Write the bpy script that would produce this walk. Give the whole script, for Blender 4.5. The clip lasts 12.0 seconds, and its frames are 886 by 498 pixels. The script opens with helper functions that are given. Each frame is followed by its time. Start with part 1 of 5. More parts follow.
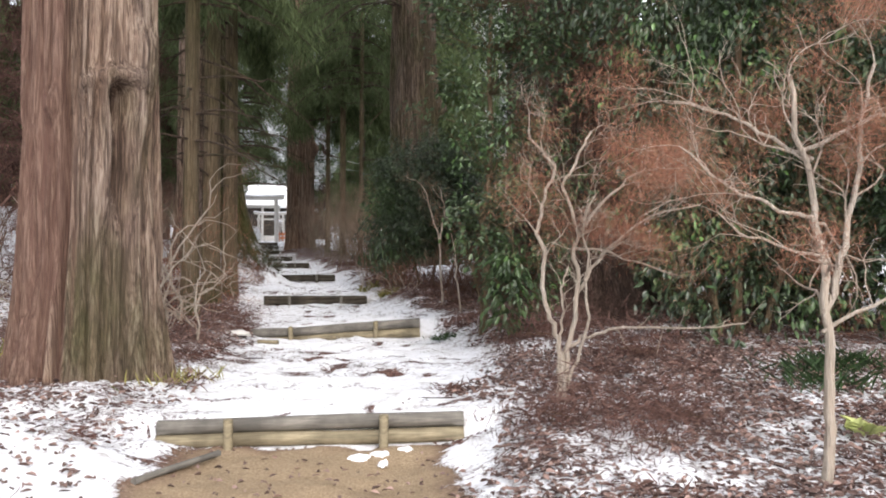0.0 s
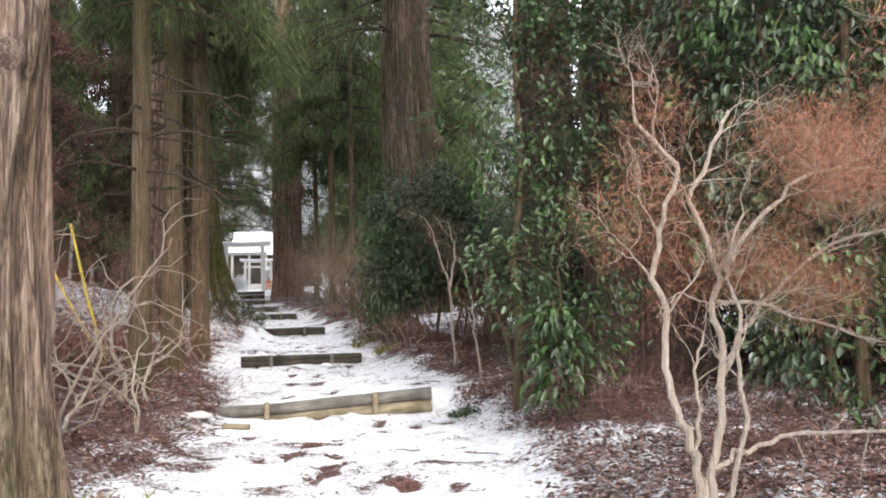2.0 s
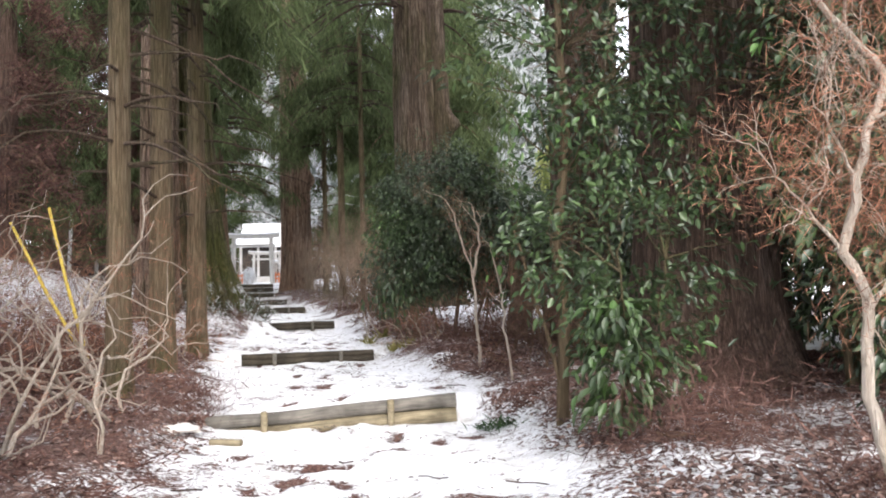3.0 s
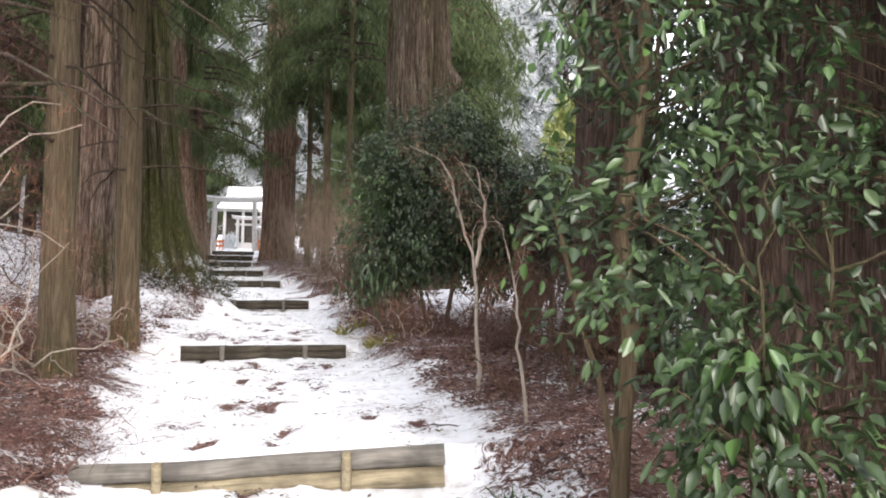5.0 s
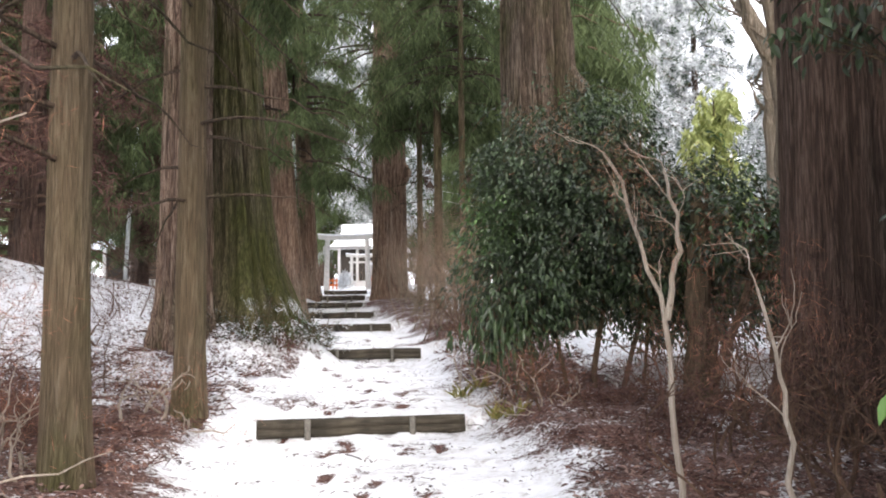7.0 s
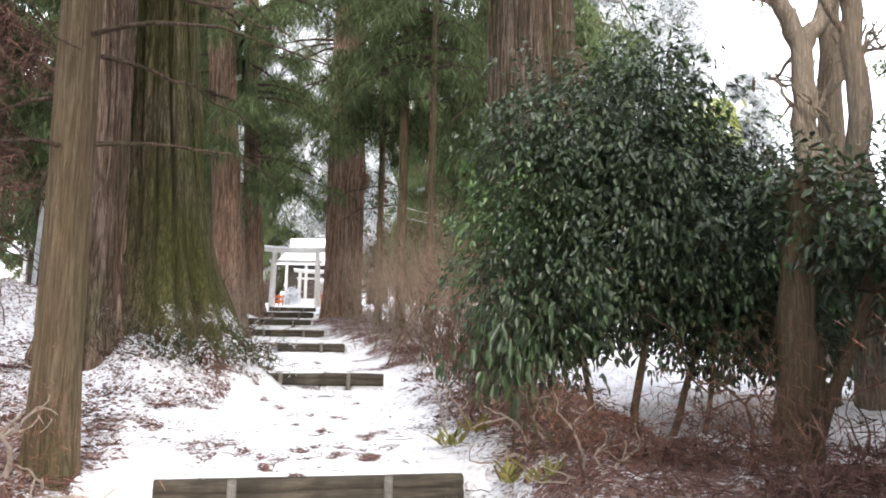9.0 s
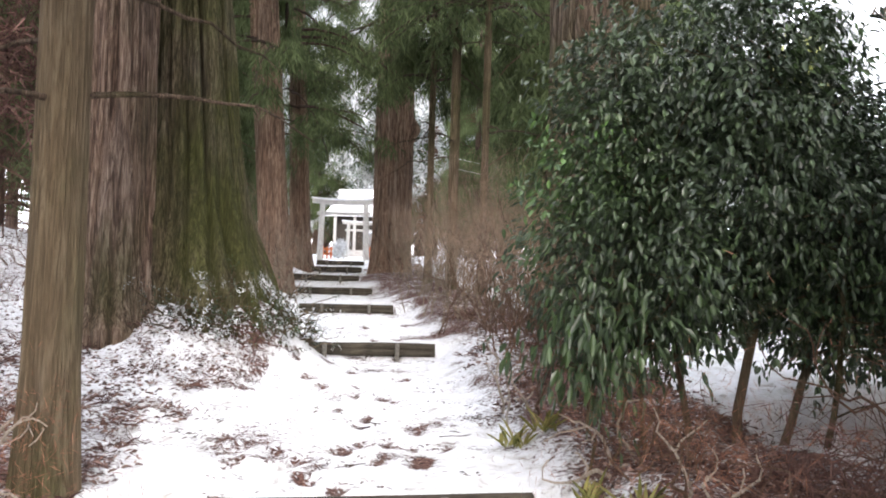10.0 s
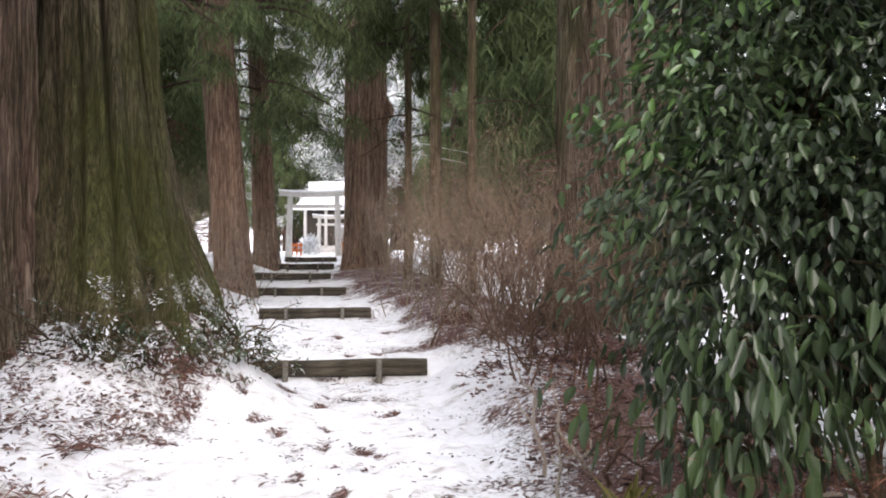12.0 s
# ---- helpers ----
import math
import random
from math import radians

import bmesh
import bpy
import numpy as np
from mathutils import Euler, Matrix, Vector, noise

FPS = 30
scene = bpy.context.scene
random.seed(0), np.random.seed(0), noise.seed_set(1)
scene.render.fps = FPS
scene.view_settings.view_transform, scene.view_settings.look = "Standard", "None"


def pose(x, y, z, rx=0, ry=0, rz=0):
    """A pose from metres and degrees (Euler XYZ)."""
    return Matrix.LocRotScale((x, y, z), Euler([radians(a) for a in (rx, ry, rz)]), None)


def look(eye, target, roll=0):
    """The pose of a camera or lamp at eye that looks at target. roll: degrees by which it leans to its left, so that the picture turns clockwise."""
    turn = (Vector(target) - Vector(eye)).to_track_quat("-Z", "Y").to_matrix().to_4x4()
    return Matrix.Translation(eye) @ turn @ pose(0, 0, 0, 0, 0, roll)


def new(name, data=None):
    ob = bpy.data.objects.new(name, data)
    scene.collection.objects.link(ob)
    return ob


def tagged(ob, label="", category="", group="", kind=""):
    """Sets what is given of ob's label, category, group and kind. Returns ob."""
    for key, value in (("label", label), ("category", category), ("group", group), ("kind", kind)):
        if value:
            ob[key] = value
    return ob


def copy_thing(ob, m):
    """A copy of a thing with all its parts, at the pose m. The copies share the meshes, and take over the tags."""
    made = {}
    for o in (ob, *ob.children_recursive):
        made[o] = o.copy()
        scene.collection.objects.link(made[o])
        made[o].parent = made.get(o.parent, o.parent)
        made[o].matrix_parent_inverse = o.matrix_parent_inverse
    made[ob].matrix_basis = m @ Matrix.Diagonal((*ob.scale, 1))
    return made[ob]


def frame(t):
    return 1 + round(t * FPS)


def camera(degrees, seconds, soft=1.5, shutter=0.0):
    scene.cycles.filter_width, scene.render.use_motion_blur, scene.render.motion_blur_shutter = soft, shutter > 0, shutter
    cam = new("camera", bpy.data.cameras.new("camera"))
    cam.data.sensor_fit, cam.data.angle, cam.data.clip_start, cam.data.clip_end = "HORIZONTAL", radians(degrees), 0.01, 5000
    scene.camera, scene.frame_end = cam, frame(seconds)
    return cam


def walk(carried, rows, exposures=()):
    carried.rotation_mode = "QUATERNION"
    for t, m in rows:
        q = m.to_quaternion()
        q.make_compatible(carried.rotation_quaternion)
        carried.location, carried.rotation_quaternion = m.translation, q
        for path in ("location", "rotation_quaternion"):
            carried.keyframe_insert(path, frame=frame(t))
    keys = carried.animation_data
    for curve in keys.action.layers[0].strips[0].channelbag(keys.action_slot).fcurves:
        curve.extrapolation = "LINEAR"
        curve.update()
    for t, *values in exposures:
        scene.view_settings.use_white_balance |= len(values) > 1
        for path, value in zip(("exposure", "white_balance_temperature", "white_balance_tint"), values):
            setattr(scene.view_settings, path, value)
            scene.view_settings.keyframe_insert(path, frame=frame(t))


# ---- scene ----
cam = camera(60.0, 12.0, soft=1.9)
PATH = [
    (0, (0.0, 0.0, 1.4), (0.193, 1.991, 1.423), 0.3),
    (0.5, (0.029, 0.48, 1.462), (0.151, 2.476, 1.442), -0.1),
    (1, (0.016, 1.064, 1.473), (0.235, 3.052, 1.484), -0.2),
    (1.5, (0.074, 1.703, 1.513), (0.3, 3.69, 1.573), -0.9),
    (2, (-0.052, 2.279, 1.504), (0.165, 4.263, 1.639), -1.2),
    (2.5, (-0.031, 2.928, 1.489), (0.199, 4.91, 1.625), -1.0),
    (3, (-0.062, 3.56, 1.496), (0.127, 5.547, 1.612), -1.4),
    (5, (0.184, 6.006, 1.704), (0.39, 7.995, 1.748), 1.1),
    (5.5, (0.121, 6.614, 1.721), (0.17, 8.613, 1.756), 1.1),
    (6, (0.209, 7.205, 1.781), (0.137, 9.203, 1.861), 0.0),
    (6.5, (0.12, 7.855, 1.765), (-0.018, 9.847, 1.885), -0.2),
    (7, (0.15, 8.495, 1.833), (0.055, 10.489, 1.96), -0.6),
    (9, (-0.333, 11.022, 1.7), (-0.296, 13.013, 1.891), 1.2),
    (9.5, (-0.326, 11.628, 1.866), (-0.373, 13.626, 1.94), 2.4),
    (10, (-0.444, 12.077, 1.956), (-0.53, 14.074, 2.011), 1.7),
    (10.5, (-0.467, 12.645, 1.954), (-0.411, 14.644, 1.974), 1.2),
    (11, (-0.498, 13.266, 1.949), (-0.487, 15.266, 1.984), 1.1),
    (11.5, (-0.62, 13.889, 1.935), (-0.581, 15.888, 1.959), 0.5),
    (12, (-0.739, 14.47, 1.958), (-0.757, 16.469, 1.997), -0.0),
]
walk(cam, [(t, look(eye, target, roll)) for t, eye, target, roll in PATH], [(0, 0.98, 6450, 14), (2.0, 1.32, 6400, 14), (3.0, 1.52, 6400, 14), (5.0, 1.58, 6450, 15), (7.0, 1.7, 6450, 15), (9.0, 1.98, 6450, 15), (10.0, 1.85, 6450, 15), (12.0, 1.62, 6500, 17)])

# ---------------------------------------------------------------- world, sun
world = bpy.data.worlds.new("overcast")
scene.world = world
world.use_nodes = True
wn, wl = world.node_tree.nodes, world.node_tree.links
sky = wn.new("ShaderNodeTexSky")
sky.sky_type, sky.sun_disc = "NISHITA", False
sky.sun_elevation, sky.sun_rotation = radians(30), radians(165)
sky.dust_density = 4.0
cloud = wn.new("ShaderNodeMix")
cloud.data_type = "RGBA"
cloud.inputs[0].default_value = 0.8
cloud.inputs[7].default_value = (9.0, 9.3, 9.7, 1)
wl.new(sky.outputs[0], cloud.inputs[6])
wl.new(cloud.outputs[2], wn["Background"].inputs[0])
wn["Background"].inputs[1].default_value = 0.15

sun = new("sun", bpy.data.lights.new("sun", "SUN"))
sun.data.energy, sun.data.angle, sun.data.color = 1.5, radians(24), (1.0, 0.95, 0.88)
SUN_AZ = radians(165)
sun.matrix_world = look((20 * math.sin(SUN_AZ), 20 * math.cos(SUN_AZ), 11.5), (0, 0, 0))

# ---------------------------------------------------------------- mesh helpers
rng = np.random.default_rng(7)


def mesh_np(name, verts, faces):
    """A mesh from an (n, 3) array and an (m, k) array of corners."""
    me = bpy.data.meshes.new(name)
    verts, faces = np.asarray(verts, np.float32), np.asarray(faces, np.int32)
    m, k = faces.shape
    me.vertices.add(len(verts))
    me.vertices.foreach_set("co", verts.ravel())
    me.loops.add(m * k)
    me.loops.foreach_set("vertex_index", faces.ravel())
    me.polygons.add(m)
    me.polygons.foreach_set("loop_start", np.arange(0, m * k, k, dtype=np.int32))
    me.update(calc_edges=True)
    return me


def smooth(me):
    me.polygons.foreach_set("use_smooth", np.ones(len(me.polygons), bool))
    return me


def thing(name, x, y, z, label, category, group="", kind="", rz=0.0, s=1.0):
    ob = new(name)
    ob.empty_display_size = 0.1
    ob.matrix_world = pose(x, y, z, 0, 0, rz) @ Matrix.Scale(s, 4)
    return tagged(ob, label, category, group, kind)


def piece(name, me, material, parent=None, label=""):
    """One mesh object under a thing or a part, in the parent's own coordinates."""
    ob = new(name, me)
    if material and not me.materials:
        me.materials.append(material)
    if parent:
        ob.parent = parent
    return tagged(ob, label) if label else ob


def part(name, bm, material, parent=None, label=""):
    me = bpy.data.meshes.new(name)
    bm.to_mesh(me)
    bm.free()
    return piece(name, me, material, parent, label)


def box(bm, cx, cy, cz, sx, sy, sz, rz=0.0, bevel=0.0):
    made = bmesh.ops.create_cube(bm, size=1.0, matrix=pose(cx, cy, cz, 0, 0, rz) @ Matrix.Diagonal((sx, sy, sz, 1)))
    if bevel:
        edges = {e for v in made["verts"] for e in v.link_edges}
        bmesh.ops.bevel(bm, geom=list(edges), offset=bevel, segments=2, affect="EDGES", profile=0.6)
    return bm


def hash3(ix, iy, iz):
    h = (ix * 374761393 + iy * 668265263 + iz * 2147483647) & 0xFFFFFFFF
    h = ((h ^ (h >> 13)) * 1274126177) & 0xFFFFFFFF
    return ((h ^ (h >> 16)) & 0xFFFFFF) / float(0xFFFFFF)


def vnoise(x, y, z=0.0):
    """Smooth value noise, -1 to 1, on arrays."""
    x, y, z = np.broadcast_arrays(np.asarray(x, float), np.asarray(y, float), np.asarray(z, float))
    ix, iy, iz = np.floor(x).astype(np.int64), np.floor(y).astype(np.int64), np.floor(z).astype(np.int64)
    fx, fy, fz = x - ix, y - iy, z - iz
    fx, fy, fz = (f * f * (3 - 2 * f) for f in (fx, fy, fz))
    out = 0.0
    for a in (0, 1):
        for b in (0, 1):
            for c in (0, 1):
                w = (fx if a else 1 - fx) * (fy if b else 1 - fy) * (fz if c else 1 - fz)
                out = out + w * hash3(ix + a, iy + b, iz + c)
    return out * 2 - 1


def fbm(x, y, z=0.0, octaves=4):
    out, amp = 0.0, 0.5
    for k in range(octaves):
        out = out + amp * vnoise(x * 2**k + 17.3 * k, y * 2**k + 9.1 * k, z * 2**k)
        amp *= 0.5
    return out


def tubes(lines, sides=5):
    """Tubes along polylines [(points (n, 3), radii (n,)), ...], one mesh's verts and quads."""
    V, F, at = [], [], 0
    ring = np.linspace(0, 2 * np.pi, sides, endpoint=False)
    for pts, rad in lines:
        pts, rad = np.asarray(pts, float), np.asarray(rad, float)
        n = len(pts)
        way = np.gradient(pts, axis=0)
        way /= np.linalg.norm(way, axis=1)[:, None] + 1e-9
        ref = np.array([0, 0, 1.0]) if abs(way[0, 2]) < 0.9 else np.array([1.0, 0, 0])
        u = np.cross(way, ref)
        u /= np.linalg.norm(u, axis=1)[:, None] + 1e-9
        v = np.cross(way, u)
        V.append((pts[:, None] + rad[:, None, None] * (np.cos(ring)[None, :, None] * u[:, None] + np.sin(ring)[None, :, None] * v[:, None])).reshape(-1, 3))
        i, j = np.meshgrid(np.arange(n - 1), np.arange(sides), indexing="ij")
        a, b = at + i * sides + j, at + i * sides + (j + 1) % sides
        F.append(np.stack([a, b, b + sides, a + sides], -1).reshape(-1, 4))
        at += n * sides
    return np.concatenate(V), np.concatenate(F)


def unit(a):
    return a / (np.linalg.norm(a, axis=-1, keepdims=True) + 1e-9)


def leaves(P, D, N, L, W, fold=0.25):
    """Folded leaves: two halves each, from base P along D with face normal N."""
    P, D, N = np.asarray(P, float), unit(np.asarray(D, float)), unit(np.asarray(N, float))
    S = unit(np.cross(D, N))
    N = unit(np.cross(S, D))
    L, W = np.broadcast_to(L, (len(P),))[:, None], np.broadcast_to(W, (len(P),))[:, None]
    up = N * W * fold
    sag = -N * L * 0.1
    def rim(a, w, side):
        return P + D * L * a + side * S * W * w + up * (w / 0.45) + sag * a * 1.6
    v = np.stack([P, rim(0.14, 0.27, 1), rim(0.36, 0.48, 1), rim(0.6, 0.43, 1), rim(0.83, 0.2, 1), P + D * L + sag * 2,
                  rim(0.83, 0.2, -1), rim(0.6, 0.43, -1), rim(0.36, 0.48, -1), rim(0.14, 0.27, -1)], 1)
    base = np.arange(len(P))[:, None] * 10
    f = np.concatenate([base + [0, 1, 2, 3, 4, 5], base + [0, 5, 6, 7, 8, 9]])
    return v.reshape(-1, 3), f


def rand_dirs(n):
    return unit(rng.normal(size=(n, 3)))


# ---------------------------------------------------------------- materials
def material(name, rough=0.8, spec=0.3):
    m = bpy.data.materials.new(name)
    m.use_nodes = True
    b = m.node_tree.nodes["Principled BSDF"]
    b.inputs["Roughness"].default_value = rough
    b.inputs["Specular IOR Level"].default_value = spec
    return m, m.node_tree.nodes, m.node_tree.links, b


def coords(n, l, scale=(1, 1, 1), kind="Object"):
    tc, mp = n.new("ShaderNodeTexCoord"), n.new("ShaderNodeMapping")
    mp.inputs["Scale"].default_value = scale
    l.new(tc.outputs[kind], mp.inputs["Vector"])
    return mp.outputs[0]


def noise_tex(n, l, vec, scale, detail=4.0, rough=0.6, distort=0.0):
    t = n.new("ShaderNodeTexNoise")
    t.inputs["Scale"].default_value, t.inputs["Detail"].default_value = scale, detail
    t.inputs["Roughness"].default_value, t.inputs["Distortion"].default_value = rough, distort
    l.new(vec, t.inputs["Vector"])
    return t.outputs["Fac"]


def ramp(n, l, fac, stops):
    r = n.new("ShaderNodeValToRGB")
    while len(r.color_ramp.elements) < len(stops):
        r.color_ramp.elements.new(0.5)
    for e, (p, c) in zip(r.color_ramp.elements, stops):
        e.position, e.color = p, (*c, 1) if len(c) == 3 else c
    l.new(fac, r.inputs[0])
    return r.outputs[0]


def mix(n, l, fac, a, b, mode="MIX"):
    x = n.new("ShaderNodeMix")
    x.data_type, x.blend_type = "RGBA", mode
    for k, v in ((0, fac), (6, a), (7, b)):
        if hasattr(v, "links"):
            l.new(v, x.inputs[k])
        else:
            x.inputs[k].default_value = v if k == 0 else (*v, 1)
    return x.outputs[2]


def calc(n, l, op, a, b=0.0, c=0.0, clamp=False):
    x = n.new("ShaderNodeMath")
    x.operation, x.use_clamp = op, clamp
    for k, v in enumerate((a, b, c)):
        if hasattr(v, "links"):
            l.new(v, x.inputs[k])
        else:
            x.inputs[k].default_value = v
    return x.outputs[0]


def bump(n, l, b, height, strength=0.5, dist=0.02):
    x = n.new("ShaderNodeBump")
    x.inputs["Strength"].default_value, x.inputs["Distance"].default_value = strength, dist
    l.new(height, x.inputs["Height"])
    l.new(x.outputs[0], b.inputs["Normal"])


def bark_material(name, dark, mid, light, moss=0.0, mosscol=(0.10, 0.11, 0.03)):
    m, n, l, b = material(name, 0.92, 0.15)
    strip = noise_tex(n, l, coords(n, l, (17, 17, 1.3)), 1.0, 5, 0.6, 0.9)
    fine = noise_tex(n, l, coords(n, l, (90, 90, 5)), 1.0, 5, 0.7, 0.6)
    # bark strip tone, with painted shade in the trunk's dents
    rib_dent_shade = n.new("ShaderNodeAttribute")
    rib_dent_shade.attribute_name = "rib_dent_shade"
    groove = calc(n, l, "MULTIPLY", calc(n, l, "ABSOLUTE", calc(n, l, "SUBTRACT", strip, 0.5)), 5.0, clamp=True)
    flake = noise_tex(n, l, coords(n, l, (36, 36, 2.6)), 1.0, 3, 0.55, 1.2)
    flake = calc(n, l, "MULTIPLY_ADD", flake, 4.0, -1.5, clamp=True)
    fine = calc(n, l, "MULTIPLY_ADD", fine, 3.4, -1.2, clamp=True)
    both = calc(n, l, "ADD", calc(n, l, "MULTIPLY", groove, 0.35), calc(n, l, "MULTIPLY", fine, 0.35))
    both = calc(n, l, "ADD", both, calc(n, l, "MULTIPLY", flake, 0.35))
    both = calc(n, l, "MULTIPLY", both, calc(n, l, "ADD", calc(n, l, "MULTIPLY", rib_dent_shade.outputs["Fac"], 0.6), 0.45))
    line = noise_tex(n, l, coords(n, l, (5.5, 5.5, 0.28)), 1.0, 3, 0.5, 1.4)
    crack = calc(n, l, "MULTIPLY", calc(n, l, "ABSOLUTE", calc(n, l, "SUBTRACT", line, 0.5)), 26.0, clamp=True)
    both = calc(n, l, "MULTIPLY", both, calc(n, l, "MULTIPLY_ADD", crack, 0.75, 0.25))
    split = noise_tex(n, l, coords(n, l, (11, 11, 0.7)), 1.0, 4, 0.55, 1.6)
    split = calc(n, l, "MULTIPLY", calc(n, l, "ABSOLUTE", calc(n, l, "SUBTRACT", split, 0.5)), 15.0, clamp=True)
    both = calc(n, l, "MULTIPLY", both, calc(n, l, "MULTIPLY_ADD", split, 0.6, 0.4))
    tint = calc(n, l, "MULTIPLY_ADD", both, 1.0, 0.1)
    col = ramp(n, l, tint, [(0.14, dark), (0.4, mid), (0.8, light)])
    big = noise_tex(n, l, coords(n, l, (1.6, 1.6, 0.3)), 1.0, 4)
    grey = sum(light) / 3
    col = mix(n, l, ramp(n, l, big, [(0.42, (0, 0, 0)), (0.6, (0.35, 0.35, 0.35))]), col, mix(n, l, both, tuple(0.5 * c for c in dark), (grey, grey * 0.94, grey * 0.86)))
    if moss:
        mo = noise_tex(n, l, coords(n, l, (1.3, 1.3, 0.5)), 1.0, 5)
        green = mix(n, l, both, tuple(0.25 * c for c in mosscol), tuple(1.5 * c for c in mosscol))
        col = mix(n, l, ramp(n, l, mo, [(0.5 - 0.25 * moss, (0, 0, 0)), (0.74 - 0.25 * moss, (0.85, 0.85, 0.85))]), col, green)
    tone = n.new("ShaderNodeAttribute")
    tone.attribute_name = "tone"
    col = mix(n, l, calc(n, l, "MULTIPLY", tone.outputs["Fac"], 0.75), col, mix(n, l, tint, (0.075, 0.036, 0.028), (0.36, 0.22, 0.17)))
    if moss > 0.5:
        geo, sep = n.new("ShaderNodeNewGeometry"), n.new("ShaderNodeSeparateXYZ")
        l.new(geo.outputs["Normal"], sep.inputs[0])
        lying = calc(n, l, "MULTIPLY_ADD", noise_tex(n, l, coords(n, l), 30, 6, 0.7, 1.2), 1.0, calc(n, l, "MULTIPLY", sep.outputs[2], 0.75))
        at = n.new("ShaderNodeSeparateXYZ")
        l.new(coords(n, l), at.inputs[0])
        lying = calc(n, l, "SUBTRACT", lying, calc(n, l, "MULTIPLY_ADD", at.outputs[2], 0.7, -0.05, clamp=True))
        col = mix(n, l, ramp(n, l, lying, [(0.84, (0, 0, 0)), (0.93, (1, 1, 1))]), col, (0.8, 0.81, 0.84))
    l.new(col, b.inputs["Base Color"])
    bump(n, l, b, both, 1.0, 0.06)
    return m


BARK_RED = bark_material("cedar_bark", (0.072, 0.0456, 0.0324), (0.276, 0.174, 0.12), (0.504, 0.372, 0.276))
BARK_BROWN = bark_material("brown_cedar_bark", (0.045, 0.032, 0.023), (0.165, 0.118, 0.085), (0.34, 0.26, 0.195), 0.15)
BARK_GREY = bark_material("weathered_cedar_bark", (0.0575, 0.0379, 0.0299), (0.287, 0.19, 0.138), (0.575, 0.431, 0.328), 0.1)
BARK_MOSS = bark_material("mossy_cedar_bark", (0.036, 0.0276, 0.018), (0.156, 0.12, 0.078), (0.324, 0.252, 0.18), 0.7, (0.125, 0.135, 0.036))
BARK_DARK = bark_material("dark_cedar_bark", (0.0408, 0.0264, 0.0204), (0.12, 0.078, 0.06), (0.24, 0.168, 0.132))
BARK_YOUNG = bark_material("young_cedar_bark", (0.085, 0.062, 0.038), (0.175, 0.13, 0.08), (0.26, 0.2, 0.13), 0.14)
BARK_PALE = bark_material("pale_branch_bark", (0.36, 0.3, 0.24), (0.58, 0.51, 0.43), (0.76, 0.68, 0.6))
BARK_TAN = bark_material("tan_bare_bark", (0.161, 0.127, 0.092), (0.345, 0.287, 0.218), (0.529, 0.46, 0.38))
BARK_TWIG = bark_material("brown_twig_bark", (0.1, 0.06, 0.04), (0.22, 0.145, 0.1), (0.34, 0.25, 0.19))


def leaf_material(name, dark, light, rough=0.4, spec=0.5, snow=0.0, trans=0.15):
    m, n, l, b = material(name, rough, spec)
    geo = n.new("ShaderNodeNewGeometry")
    col = ramp(n, l, geo.outputs["Random Per Island"], [(0.0, dark), (0.75, light), (1.0, tuple(1.5 * c for c in light))])
    big = noise_tex(n, l, coords(n, l, (1.4, 1.4, 1.4)), 1.0, 3)
    col = mix(n, l, ramp(n, l, big, [(0.35, (0.25, 0.25, 0.25)), (0.65, (0, 0, 0))]), col, dark)
    if snow:
        sep = n.new("ShaderNodeSeparateXYZ")
        l.new(geo.outputs["Normal"], sep.inputs[0])
        up = calc(n, l, "ABSOLUTE", sep.outputs[2])
        sn = noise_tex(n, l, coords(n, l, (2.2, 2.2, 2.2)), 1.0, 4)
        up = calc(n, l, "MULTIPLY_ADD", up, 0.5, 0.5)
        f = calc(n, l, "MULTIPLY", ramp(n, l, sn, [(0.62 - 0.25 * snow, (0, 0, 0)), (0.7 - 0.25 * snow, (1, 1, 1))]), up)
        col = mix(n, l, f, col, (0.82, 0.84, 0.87))
    l.new(col, b.inputs["Base Color"])
    if trans:
        t, a = n.new("ShaderNodeBsdfTranslucent"), n.new("ShaderNodeMixShader")
        l.new(col, t.inputs[0])
        a.inputs[0].default_value = trans
        l.new(b.outputs[0], a.inputs[1])
        l.new(t.outputs[0], a.inputs[2])
        l.new(a.outputs[0], n["Material Output"].inputs[0])
    return m


LEAF_GLOSSY = leaf_material("glossy_evergreen_leaf", (0.021, 0.037, 0.016), (0.056, 0.092, 0.034), 0.36, 0.5)
LEAF_DARK = leaf_material("dark_evergreen_leaf", (0.018, 0.029, 0.016), (0.049, 0.076, 0.034), 0.34, 0.5)
LEAF_BRIGHT = leaf_material("young_evergreen_leaf", (0.03, 0.065, 0.02), (0.08, 0.15, 0.042), 0.35, 0.5)
NEEDLE = leaf_material("cedar_needles", (0.055, 0.075, 0.032), (0.13, 0.165, 0.075), 0.7, 0.15, trans=0.45)
NEEDLE_SNOW = leaf_material("snow_dusted_needles", (0.02, 0.038, 0.02), (0.05, 0.08, 0.04), 0.7, 0.2, snow=0.8)
NEEDLE_LOADED = leaf_material("snow_loaded_shrub", (0.05, 0.06, 0.04), (0.1, 0.12, 0.07), 0.7, 0.2, snow=1.4)
NEEDLE_DEAD = leaf_material("rust_brown_cedar_litter", (0.13, 0.06, 0.042), (0.37, 0.185, 0.12), 0.85, 0.1, trans=0.2)
TWIG_TAN = leaf_material("tan_dead_twigs", (0.14, 0.09, 0.064), (0.4, 0.285, 0.21), 0.85, 0.1, trans=0.2)
LITTER = leaf_material("fallen_leaves", (0.055, 0.034, 0.03), (0.24, 0.165, 0.14), 0.8, 0.2, trans=0.0)
